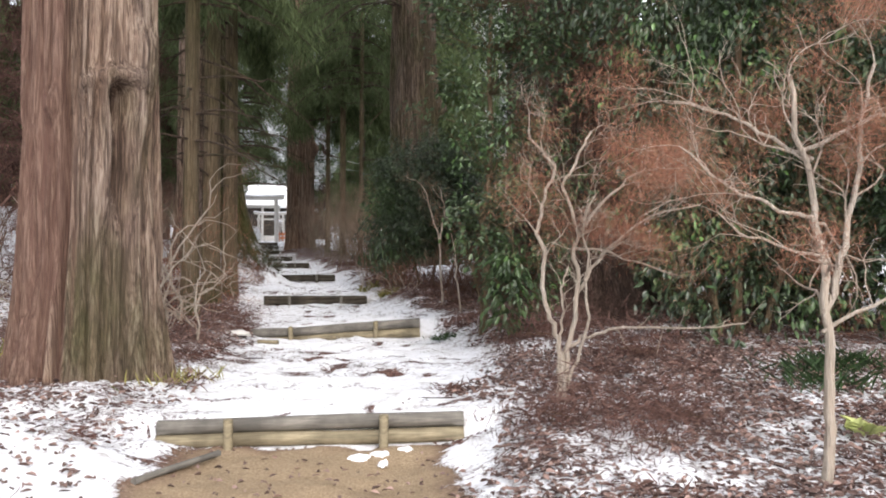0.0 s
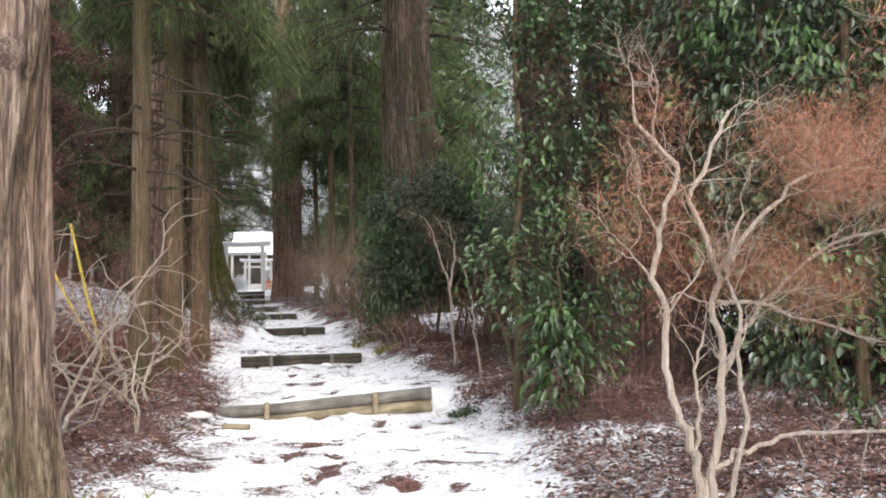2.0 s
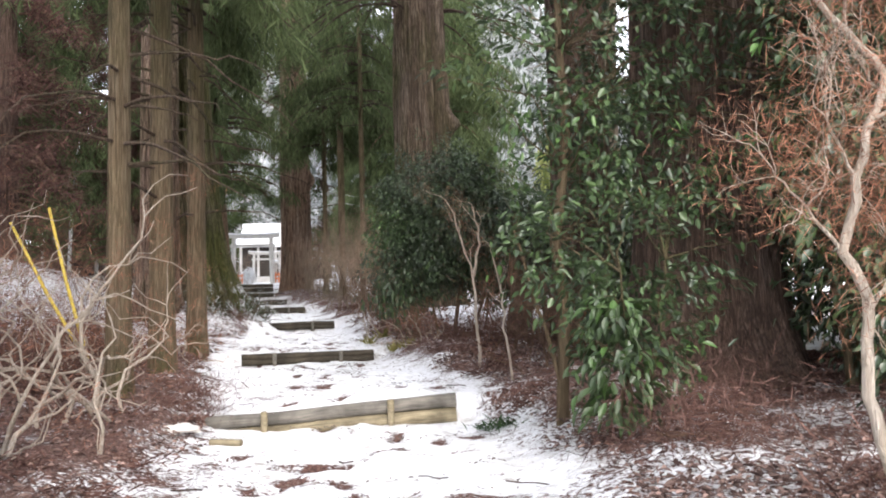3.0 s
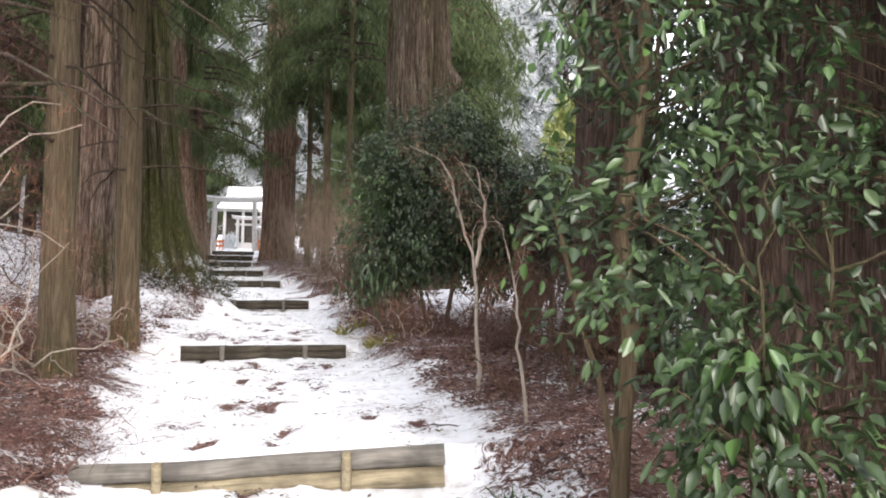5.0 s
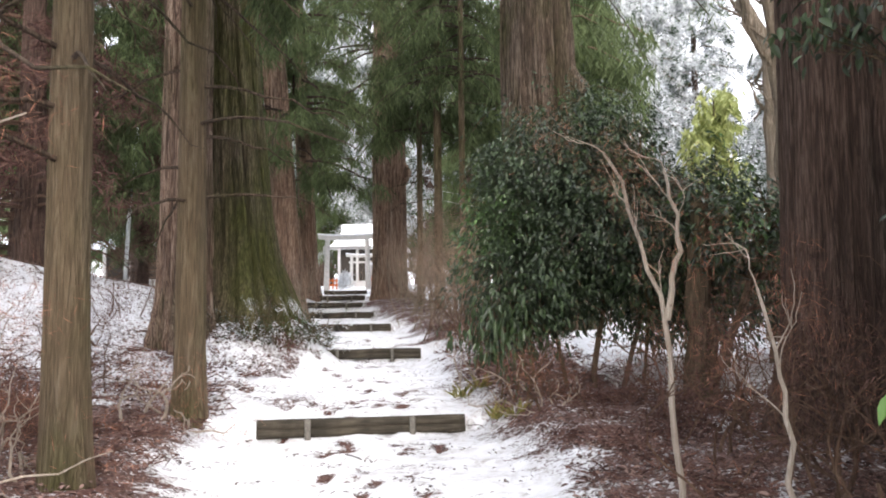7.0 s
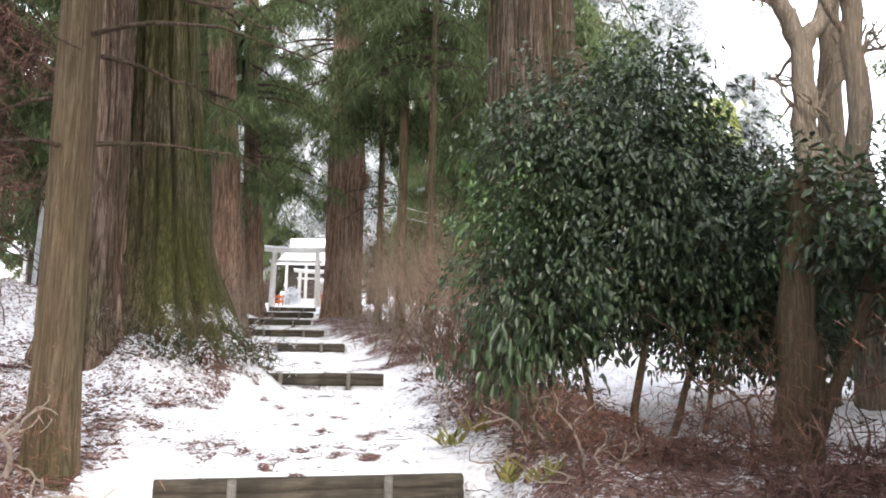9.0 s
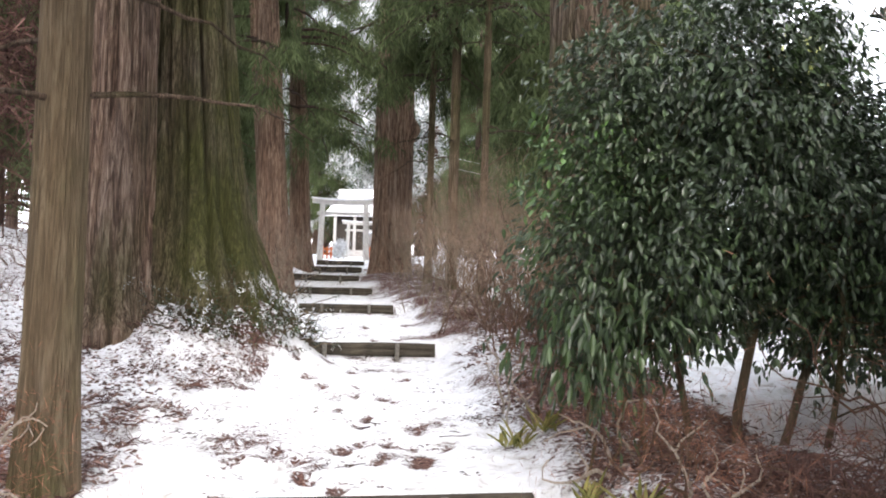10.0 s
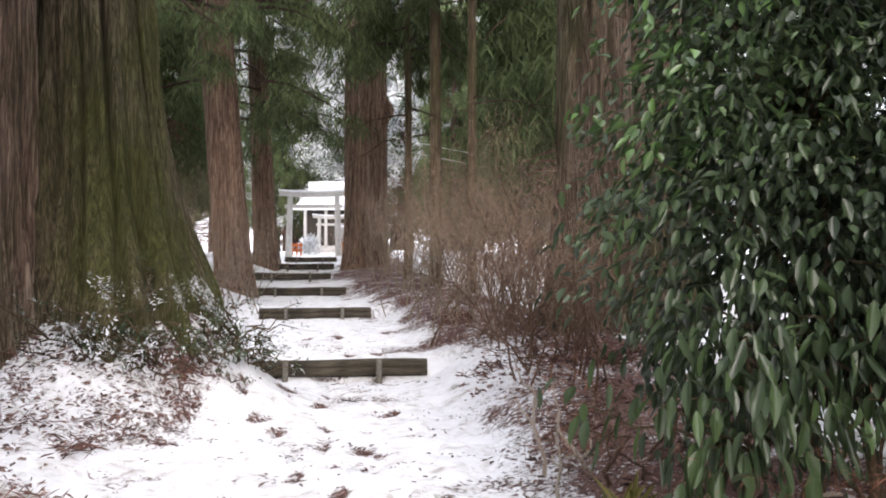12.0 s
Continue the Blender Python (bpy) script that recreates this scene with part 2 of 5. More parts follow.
LITTER_DARK = leaf_material("wet_trodden_leaves", (0.03, 0.024, 0.02), (0.12, 0.09, 0.07), 0.7, 0.3, trans=0.0)
LITTER_RED = leaf_material("dark_red_litter", (0.045, 0.024, 0.021), (0.14, 0.08, 0.065), 0.85, 0.1, trans=0.0)
GRASS = leaf_material("dwarf_bamboo_grass", (0.09, 0.1, 0.02), (0.3, 0.27, 0.09), 0.6, 0.3, trans=0.2)
SPRIG = leaf_material("snow_dusted_sprig", (0.02, 0.03, 0.018), (0.05, 0.07, 0.04), 0.6, 0.3, snow=0.7)
FERN = leaf_material("fern_green", (0.015, 0.032, 0.011), (0.04, 0.08, 0.024), 0.5, 0.3, trans=0.2)
YELLOW_LEAF = leaf_material("yellow_green_leaf", (0.25, 0.29, 0.09), (0.42, 0.45, 0.18), 0.5, 0.3, trans=0.3)


def snow_material():
    m, n, l, b = material("packed_snow", 0.6, 0.3)
    v = coords(n, l)
    a = noise_tex(n, l, v, 3.0, 6)
    l.new(ramp(n, l, a, [(0.3, (0.72, 0.74, 0.78)), (0.6, (0.87, 0.88, 0.9))]), b.inputs["Base Color"])
    bump(n, l, b, noise_tex(n, l, v, 14, 6), 0.4, 0.02)
    return m


SNOW = snow_material()


def ground_material():
    m, n, l, b = material("forest_ground", 0.88, 0.2)
    v = coords(n, l)
    at = n.new("ShaderNodeAttribute")
    at.attribute_name = "snow_cover"
    dt = n.new("ShaderNodeAttribute")
    dt.attribute_name = "bare_dirt"
    # leaf litter: two scales of brown and dark red
    cell = n.new("ShaderNodeTexVoronoi")
    cell.inputs["Scale"].default_value = 26
    l.new(v, cell.inputs["Vector"])
    small = noise_tex(n, l, v, 34, 5, 0.7, 1.0)
    litter = ramp(n, l, small, [(0.34, (0.022, 0.012, 0.01)), (0.48, (0.085, 0.045, 0.037)), (0.6, (0.19, 0.12, 0.1)), (0.74, (0.38, 0.3, 0.26))])
    red = noise_tex(n, l, v, 1.1, 4)
    litter = mix(n, l, ramp(n, l, red, [(0.42, (0, 0, 0)), (0.58, (0.75, 0.75, 0.75))]), litter, ramp(n, l, small, [(0.34, (0.018, 0.009, 0.008)), (0.5, (0.085, 0.038, 0.03)), (0.7, (0.24, 0.13, 0.1))]))
    # packed earth
    grit = noise_tex(n, l, v, 60, 5, 0.75)
    stain = noise_tex(n, l, v, 2.2, 4)
    dirt = mix(n, l, stain, ramp(n, l, grit, [(0.3, (0.1, 0.07, 0.045)), (0.5, (0.27, 0.2, 0.125)), (0.72, (0.48, 0.39, 0.27))]), mix(n, l, grit, (0.15, 0.105, 0.065), (0.36, 0.27, 0.17)))
    soil = mix(n, l, dt.outputs["Fac"], litter, dirt)
    # snow that lies in patches, closed where the cover is full
    f1 = noise_tex(n, l, coords(n, l, (1, 1, 1)), 12, 6, 0.62, 2.2)
    f2 = noise_tex(n, l, v, 1.7, 4)
    s = calc(n, l, "ADD", calc(n, l, "MULTIPLY", f1, 0.75), calc(n, l, "MULTIPLY", f2, 0.45))
    s = calc(n, l, "ADD", s, calc(n, l, "SUBTRACT", at.outputs["Fac"], 0.6))
    cover = ramp(n, l, s, [(0.48, (0, 0, 0)), (0.58, (1, 1, 1))])
    snowc = ramp(n, l, noise_tex(n, l, v, 5.5, 7, 0.65, 0.8), [(0.3, (0.36, 0.34, 0.32)), (0.4, (0.62, 0.62, 0.62)), (0.5, (0.72, 0.73, 0.75)), (0.7, (0.81, 0.82, 0.84))])
    col = mix(n, l, cover, soil, snowc)
    l.new(col, b.inputs["Base Color"])
    h = calc(n, l, "ADD", calc(n, l, "MULTIPLY", small, 0.5), calc(n, l, "MULTIPLY", cover, 0.5))
    h = calc(n, l, "ADD", h, calc(n, l, "MULTIPLY", noise_tex(n, l, v, 9, 5), 0.8))
    bump(n, l, b, h, 0.7, 0.035)
    return m


def wood_material(name, dark, light):
    m, n, l, b = material(name, 0.85, 0.2)
    g = noise_tex(n, l, coords(n, l, (3, 40, 40)), 1.0, 5, 0.6, 0.5)
    w = noise_tex(n, l, coords(n, l, (2.5, 2.5, 2.5)), 1.0, 4)
    c = ramp(n, l, g, [(0.3, dark), (0.7, light)])
    c = mix(n, l, ramp(n, l, w, [(0.4, (0, 0, 0)), (0.65, (0.7, 0.7, 0.7))]), c, tuple(0.55 * x for x in dark))
    l.new(c, b.inputs["Base Color"])
    bump(n, l, b, g, 0.5, 0.01)
    return m


LOG_TAN = wood_material("weathered_log", (0.12, 0.1, 0.065), (0.34, 0.29, 0.19))
LOG_GREY = wood_material("grey_weathered_log", (0.09, 0.085, 0.075), (0.23, 0.21, 0.18))
LOG_DARK = wood_material("damp_dark_log", (0.028, 0.024, 0.018), (0.095, 0.08, 0.058))


def plain(name, col, rough=0.6, vary=0.15, scale=6.0):
    m, n, l, b = material(name, rough, 0.3)
    a = noise_tex(n, l, coords(n, l), scale, 5)
    l.new(ramp(n, l, a, [(0.3, tuple(c * (1 - vary) for c in col)), (0.7, tuple(min(1, c * (1 + vary)) for c in col))]), b.inputs["Base Color"])
    bump(n, l, b, a, 0.2, 0.01)
    return m


STONE = plain("pale_granite", (0.5, 0.48, 0.45), 0.8)
WALL_DARK = plain("dark_timber", (0.045, 0.037, 0.03), 0.8)
ORANGE = plain("orange_paint", (0.62, 0.16, 0.05), 0.5)
BAMBOO = plain("yellow_bamboo", (0.62, 0.47, 0.08), 0.45)
WHITE_POLE = plain("white_pole_paint", (0.75, 0.79, 0.8), 0.4)
CABLE = plain("pale_cable", (0.5, 0.5, 0.5), 0.5)
END_GRAIN = plain("cut_end_grain", (0.3, 0.25, 0.17), 0.8, 0.3, 30)

# ---------------------------------------------------------------- ground
# steps: name, left end (x, y), right end (x, y), top of log left and right
STEPS = [
    ((-1.45, 5.50), (0.68, 5.43), 0.262, 0.31),
    ((-1.66, 11.22), (0.75, 11.05), 0.36, 0.53),
    ((-2.19, 16.47), (-0.04, 17.00), 0.575, 0.555),
    ((-3.07, 23.07), (-1.00, 23.28), 0.87, 0.875),
    ((-4.05, 27.75), (-2.15, 28.20), 1.19, 1.19),
    ((-5.25, 32.05), (-3.15, 32.30), 1.42, 1.42),
    ((-6.25, 36.00), (-4.10, 36.10), 1.71, 1.71),
    ((-6.60, 40.00), (-4.60, 40.00), 1.97, 1.97),
    ((-7.10, 44.00), (-5.10, 44.00), 2.22, 2.22),
]
XC = ([-30, 0, 5.4, 8, 11.3, 16.7, 23.1, 28, 32, 36, 40, 44, 48, 70], [-0.35, -0.35, -0.39, -0.15, -0.28, -1.2, -2.05, -3.1, -4.2, -5.15, -5.55, -6.05, -6.75, -7.5])
HW = ([-30, 4, 5.8, 7.6, 12, 18, 20, 21.5, 23, 28, 40, 60], [0.95, 0.95, 1.15, 1.42, 1.42, 1.5, 1.4, 1.25, 1.35, 1.3, 1.15, 1.2])
SIDE = ([-40, 0, 4, 5.6, 11, 17, 23, 28, 32, 40, 48, 60, 400], [-0.3, 0.0, 0.1, 0.25, 0.46, 0.62, 0.88, 1.18, 1.42, 1.9, 2.3, 2.6, 3.0])
FOOT = [0.07, 0.24, 0.38, 0.64, 0.98, 1.22, 1.5, 1.78, 2.05]


def base_height(x, y):
    """The ground: path with its risers, and the low banks beside it."""
    x, y = np.asarray(x, float), np.asarray(y, float)
    d = x - np.interp(y, *XC)
    hw = np.interp(y, *HW)
    z = np.interp(y, [-30, 0], [-0.25, 0.0]) + np.zeros_like(x)
    prev_y, prev_z = np.zeros_like(x), np.zeros_like(x)
    for k, ((xl, yl), (xr, yr), zl, zr) in enumerate(STEPS):
        u = np.clip((x - xl) / (xr - xl), -0.2, 1.2)
        line = yl + (yr - yl) * u
        top = zl + (zr - zl) * np.clip(u, 0, 1) - 0.012
        run = np.clip((y - prev_y) / (line - prev_y), 0, 1)
        z = np.where(y > prev_y, prev_z + (FOOT[k] - prev_z) * run, z)
        rise = np.clip((y - line - 0.02) / 0.05, 0, 1)
        z = np.where(y > line + 0.02, FOOT[k] + (top - FOOT[k]) * rise, z)
        prev_y, prev_z = line + 0.07, np.where(y > line + 0.02, top, prev_z)
        prev_z = top
    z = np.where(y > prev_y, np.maximum(prev_z, np.interp(y, [44, 48, 60, 400], [2.2, 2.3, 2.6, 3.0])), z)
    side = np.interp(y, *SIDE) + np.where(d > 0, 0.1, 0.02)
    side = side + 0.05 * np.clip(np.abs(d) - hw, 0, 3) * np.where(d > 0, 0.3, 1.0) - 0.03 * np.clip(d - 5, 0, 12)
    w = np.clip((np.abs(d) - hw + 0.35) / 0.9, 0, 1)
    w = w * w * (3 - 2 * w)
    # snowy slope that rises beyond the row of slender cedars
    bank = np.clip((-x - 4.8) / 5.5, 0, 1)
    side = side + bank * bank * (3 - 2 * bank) * np.interp(y, [6, 13, 24, 31, 44], [0, 1.7, 1.7, 0.7, 0])
    # root mounds of the big trees
    z = z * (1 - w) + side * w
    for mx, my, mr, mh in MOUNDS:
        z = z + mh * np.exp(-(((x - mx) ** 2 + (y - my) ** 2) / mr**2))
    return z


MOUNDS = [(-4.3, 21.6, 1.15, 0.8), (-3.3, 21.1, 0.8, 0.4), (-2.95, 21.65, 0.6, 0.36), (-2.3, 6.7, 1.1, 0.08), (3.3, 10.9, 1.3, 0.15), (1.3, 23.0, 1.5, 0.15)]


def ground_z(x, y):
    return float(base_height(np.array([x]), np.array([y]))[0])


def axis(stops):
    out = []
    for (a, b, step) in stops:
        out += list(np.arange(a, b, step))
    return np.array(out + [stops[-1][1]])


def build_ground():
    gx = axis([(-900, -100, 160), (-100, -20, 16), (-20, -7.5, 1.0), (-7.5, -3.2, 0.16), (-3.2, 2.2, 0.07), (2.2, 5, 0.14), (5, 20, 1.0), (20, 100, 16), (100, 900, 160)])
    gy = axis([(-900, -100, 160), (-100, -10, 15), (-10, 2, 0.8), (2, 4, 0.15), (4, 25, 0.065), (25, 33, 0.11), (33, 50, 0.3), (50, 70, 2), (70, 130, 10), (130, 930, 160)])
    X, Y = np.meshgrid(gx, gy)
    x, y = X.ravel(), Y.ravel()
    z = base_height(x, y)
    d = np.abs(x - np.interp(y, *XC))
    hw = np.interp(y, *HW) + 0.25 * fbm(x * 0.9, y * 0.9)
    near = np.exp(-((np.hypot(x + 1, y - 14) / 25) ** 4))
    # trodden lumps and footprints on the path, rougher litter beside it
    inside = np.clip((hw - d) / 0.4, 0, 1)
    lump = 0.05 * fbm(x * 2.3, y * 1.7, 3.0) + 0.045 * fbm(x * 4, y * 5.5, 5.0, 3)
    prints = -0.06 * np.clip(vnoise(x * 4.2 + 5, y * 2.6) - 0.35, 0, 1)
    # footprints in the snow, along the walk
    step = np.random.default_rng(3)
    py = step.uniform(5.7, 27, 170)
    px = np.interp(py, *XC) + step.normal(size=170) * 0.45
    turn = step.normal(size=170) * 0.3
    tread = np.zeros_like(x)
    for k in range(170):
        near_k = np.flatnonzero((np.abs(x - px[k]) < 0.4) & (np.abs(y - py[k]) < 0.4))
        dx, dy = x[near_k] - px[k], y[near_k] - py[k]
        u, v = dx * np.cos(turn[k]) + dy * np.sin(turn[k]), dy * np.cos(turn[k]) - dx * np.sin(turn[k])
        dent = np.exp(-((u / 0.07) ** 4) - (v / 0.15) ** 4)
        tread[near_k] = np.maximum(tread[near_k], dent * step.uniform(0.05, 0.3))
        z[near_k] -= 0.035 * dent * inside[near_k]
    z = z + near * (inside * (lump * 0.8 + prints) + (1 - inside) * (0.09 * fbm(x * 1.5, y * 1.5, 1.0) + 0.03 * fbm(x * 7, y * 7, 2.0)))
    z = z + (1 - near) * 0.35 * fbm(x * 0.05, y * 0.05)
    i, j = np.meshgrid(np.arange(len(gy) - 1), np.arange(len(gx) - 1), indexing="ij")
    a = i * len(gx) + j
    me = smooth(mesh_np("ground", np.stack([x, y, z], -1), np.stack([a, a + 1, a + 1 + len(gx), a + len(gx)], -1).reshape(-1, 4)))
    edge = np.clip((hw - d) / 0.6 + 0.5, 0, 1)
    s = x - np.interp(y, *XC)
    off = np.where(s > 0, np.interp(y, [0, 5, 8, 10, 20, 42, 60], [0.55, 0.545, 0.5, 0.45, 0.45, 0.45, 0.9]), np.interp(y, [0, 4.6, 5.2, 9, 16, 19, 40, 60], [0.9, 0.76, 0.57, 0.43, 0.42, 0.6, 0.75, 0.95]))
    far = np.interp(y, [0, 12, 15, 16.6, 17.3, 24], [14.0, 9.0, 5.0, 3.9, 3.05, 3.3])
    off = np.where(s > far, np.clip(off + (s - far) * 2.2, 0, 1.1), off)
    off = np.where(s < -4.0, np.clip(off + (-4.0 - s) * 0.28, 0, 0.74 + 0.3 * fbm(x * 0.8, y * 0.8, 9.0)), off)
    scuff = 0.42 * np.clip(fbm(x * 2.2 + 0.6 * y, y * 6.0, 4.0, 2) - 0.12, 0, 1) * np.interp(y, [5, 10, 14, 28], [1.25, 1.0, 0.8, 0.7])
    dirt = np.clip((5.46 - y) / 0.12, 0, 1) * np.clip((0.95 + 0.2 * fbm(x * 2, y * 2) - d) / 0.25, 0, 1)
    cover = off * (1 - edge) + (0.7 + 0.24 * fbm(x * 1.3, y * 1.0, 7.0) - 1.25 * tread - scuff) * edge
    cover = cover * (1 - dirt) + (0.16 + 0.12 * fbm(x * 3, y * 3)) * dirt
    cover = cover - 0.12 * np.exp(-(((x + 4.0) ** 2 + (y - 21.4) ** 2) / 1.2**2)) - 0.06 * np.exp(-(((x + 3.1) ** 2 + (y - 20.95) ** 2) / 0.75**2))
    cover = cover + 0.3 * np.exp(-(((x + 0.35) / 0.55) ** 2 + ((y - 22.3) / 1.0) ** 2))
    for name, val in (("snow_cover", cover), ("bare_dirt", dirt)):
        me.attributes.new(name, "FLOAT", "POINT").data.foreach_set("value", val.astype(np.float32))
    return tagged(piece("ground", me, ground_material()), "snowy forest path between banks of brown leaf litter", "ground", kind="structure")


build_ground()

# ---------------------------------------------------------------- log steps


def log_mesh(length, r, seed, sides=14, rings=24):
    u = np.linspace(0, 1, rings)
    th = np.linspace(0, 2 * np.pi, sides, endpoint=False)
    U, T = np.meshgrid(u, th, indexing="ij")
    R = r * (1 + 0.08 * vnoise(U * length * 2 + seed, np.cos(T) * 1.2, np.sin(T) * 1.2 + seed))
    pts = np.stack([U * length, R * np.cos(T), R * np.sin(T) + 0.012 * vnoise(U * length * 1.3, seed)], -1)
    V = list(map(tuple, pts.reshape(-1, 3)))
    bm = bmesh.new()
    vs = [bm.verts.new(v) for v in V]
    for i in range(rings - 1):
        for j in range(sides):
            bm.faces.new((vs[i * sides + j], vs[i * sides + (j + 1) % sides], vs[(i + 1) * sides + (j + 1) % sides], vs[(i + 1) * sides + j])).smooth = True
    for i, flip in ((0, 1), (rings - 1, 0)):
        ring = [vs[i * sides + j] for j in range(sides)]
        caps = bmesh.ops.inset_region(bm, faces=[bm.faces.new(ring if not flip else ring[::-1])], thickness=r * 0.12, depth=r * 0.1)
    bmesh.ops.recalc_face_normals(bm, faces=bm.faces[:])
    return bm


def post_mesh(r, h):
    bm = bmesh.new()
    rows = [(0, r), (h * 0.5, r * 0.97), (h - r * 0.35, r * 0.96), (h - r * 0.1, r * 0.8), (h, r * 0.45)]
    rings = [[bm.verts.new((rr * math.cos(a * math.pi / 6), rr * math.sin(a * math.pi / 6), z)) for a in range(12)] for z, rr in rows]
    for p, q in zip(rings, rings[1:]):
        for j in range(12):
            bm.faces.new((p[j], p[(j + 1) % 12], q[(j + 1) % 12], q[j])).smooth = True
    bm.faces.new(rings[-1])
    return bm


def log_step(k, left, right, zl, zr):
    (xl, yl), (xr, yr) = left, right
    length = math.hypot(xr - xl, yr - yl)
    heading = math.degrees(math.atan2(yr - yl, xr - xl))
    r = (0.052, 0.068, 0.056)[min(k, 2)]
    tan, grey, dark = (LOG_TAN, LOG_GREY, LOG_DARK)
    upper, lower = [(grey, tan), (grey, tan), (dark, dark)][min(k, 2)]
    look_of = ["weathered grey and tan log step with two round pegs", "sloping weathered log step with pegs, half in snow", "damp dark log step with pegs across snowy path"][min(k, 2)]
    step = thing("log_step", xl, yl, min(zl, zr) - 0.3, look_of, "step", "log steps up the path", rz=heading)
    dz = min(zl, zr) - 0.3
    tilt = math.degrees(math.asin((zr - zl) / length))
    for name, drop, mat in (("upper_log", r, upper), ("lower_log", (3 if k < 2 else 2.5) * r - 0.004, lower)):
        ob = part(name, log_mesh(length, r, k * 3.7 + drop * 50), mat, step, "grey weathered round log" if mat is grey else "")
        ob.matrix_basis = pose(0, 0.01 if name == "upper_log" else -0.004, zl - dz - drop, 0, -tilt, 0)
    for f in (0.235, 0.735):
        ob = part("post", post_mesh(0.034, 0.3), [tan, tan, LOG_GREY][min(k, 2)], step, "short round wooden peg")
        ob.matrix_basis = pose(f * length, -0.088, zl + (zr - zl) * f - dz - 0.285, 0, 0, 30 * k)
    return step


for k, (a, b, zl, zr) in enumerate(STEPS):
    log_step(k, a, b, zl, zr)

# ---------------------------------------------------------------- trees


def trunk_mesh(r, height, flare, seed, sides=96, ridge=0.05, lobes=0.1, lean=(0, 0), bumps=(), top=0.6, zs=None, flare_h=0.55, tone=None):
    """A fluted trunk: tapered, flared at the root, with long bark strips. bumps: (angle, z, width in rad, height, depth)."""
    z = zs if zs is not None else np.concatenate([np.linspace(-1.3, -0.5, 4), np.linspace(-0.4, 1.2, 26), np.linspace(1.3, 7, 52), np.linspace(7.4, height, 24)])
    th = np.linspace(0, 2 * np.pi, sides, endpoint=False)
    Z, T = np.meshgrid(z, th, indexing="ij")
    taper = 1 - (1 - top) * np.clip(Z / height, 0, 1)
    R = r * taper + flare * np.exp(-np.clip(Z + 0.1, 0, None) / flare_h) * (0.65 + 0.5 * vnoise(np.cos(T) * 1.6 + seed, np.sin(T) * 1.6, seed))
    R = R * (1 + lobes * vnoise(np.cos(T) * 1.1 + seed * 3, np.sin(T) * 1.1, Z * 0.12))
    c, s = np.cos(T) * r, np.sin(T) * r
    wander = 0.25 * vnoise(c * 2, s * 2, Z * 0.5 + seed)
    strips = vnoise(c * 9 + wander + seed, s * 9 + wander, Z * 0.35) * 0.6 + vnoise(c * 22 + wander, s * 22 + seed, Z * 0.7) * 0.4
    R = R + ridge * np.minimum(r, 0.6) * (np.minimum(np.abs(strips) * 3.5, 1.0) * 1.0 + 0.5 * strips - 0.6)
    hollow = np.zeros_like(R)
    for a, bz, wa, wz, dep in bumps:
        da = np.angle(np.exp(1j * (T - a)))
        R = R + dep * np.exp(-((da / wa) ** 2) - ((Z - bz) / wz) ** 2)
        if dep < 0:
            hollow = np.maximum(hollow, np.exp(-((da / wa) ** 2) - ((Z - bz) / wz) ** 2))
    pts = np.stack([R * np.cos(T) + lean[0] * Z, R * np.sin(T) + lean[1] * Z, Z], -1).reshape(-1, 3)
    i, j = np.meshgrid(np.arange(len(z) - 1), np.arange(sides), indexing="ij")
    a, b = i * sides + j, i * sides + (j + 1) % sides
    me = smooth(mesh_np("trunk", pts, np.stack([a, b, b + sides, a + sides], -1).reshape(-1, 4)))
    # furrows keep their darker bark; inward bumps get shade put into the colour
    me.attributes.new("rib_dent_shade", "FLOAT", "POINT").data.foreach_set("value", (np.minimum(np.abs(strips) * 4.0, 1.0) - 0.3 * hollow).astype(np.float32).ravel())
    if tone:
        k = np.clip((tone - np.angle(np.exp(1j * (T + 1.5))) + 0.15 * vnoise(T * 6, Z * 1.2) + 0.25 * vnoise(T * 17, Z * 0.6)) / 0.3 + 0.5, 0, 1)
        me.attributes.new("tone", "FLOAT", "POINT").data.foreach_set("value", k.astype(np.float32).ravel())
    return me


def branch_line(start, az, length, rise, droop, r, n=7, wob=0.12):
    u = np.linspace(0, 1, n)
    out = np.stack([np.cos(az) * u * length, np.sin(az) * u * length, rise * u * length - droop * length * u**2], -1)
    out[1:] += rng.normal(size=(n - 1, 3)) * wob * length * 0.12 * u[1:, None]
    return np.asarray(start) + out, r * (1 - 0.8 * u)


def sprays(P, per, L, W, hang=0.8, spread=0.6, loose=0.13):
    """Hanging needle sprays at points P: thin three-cornered blades."""
    n = len(P) * per
    base = np.repeat(P, per, 0) + rng.normal(size=(n, 3)) * loose
    d = unit(rand_dirs(n) * spread + np.array([0, 0, -hang]))
    side = unit(np.cross(d, rand_dirs(n)))
    ln = L * rng.uniform(0.5, 1.3, (n, 1))
    wd = W * rng.uniform(0.6, 1.3, (n, 1))
    v = np.stack([base - side * wd * 0.3, base + d * ln * 0.55 + side * wd * 0.5, base + d * ln, base + d * ln * 0.45 - side * wd * 0.6], 1)
    return v.reshape(-1, 3), (np.arange(n)[:, None] * 4 + np.arange(4))


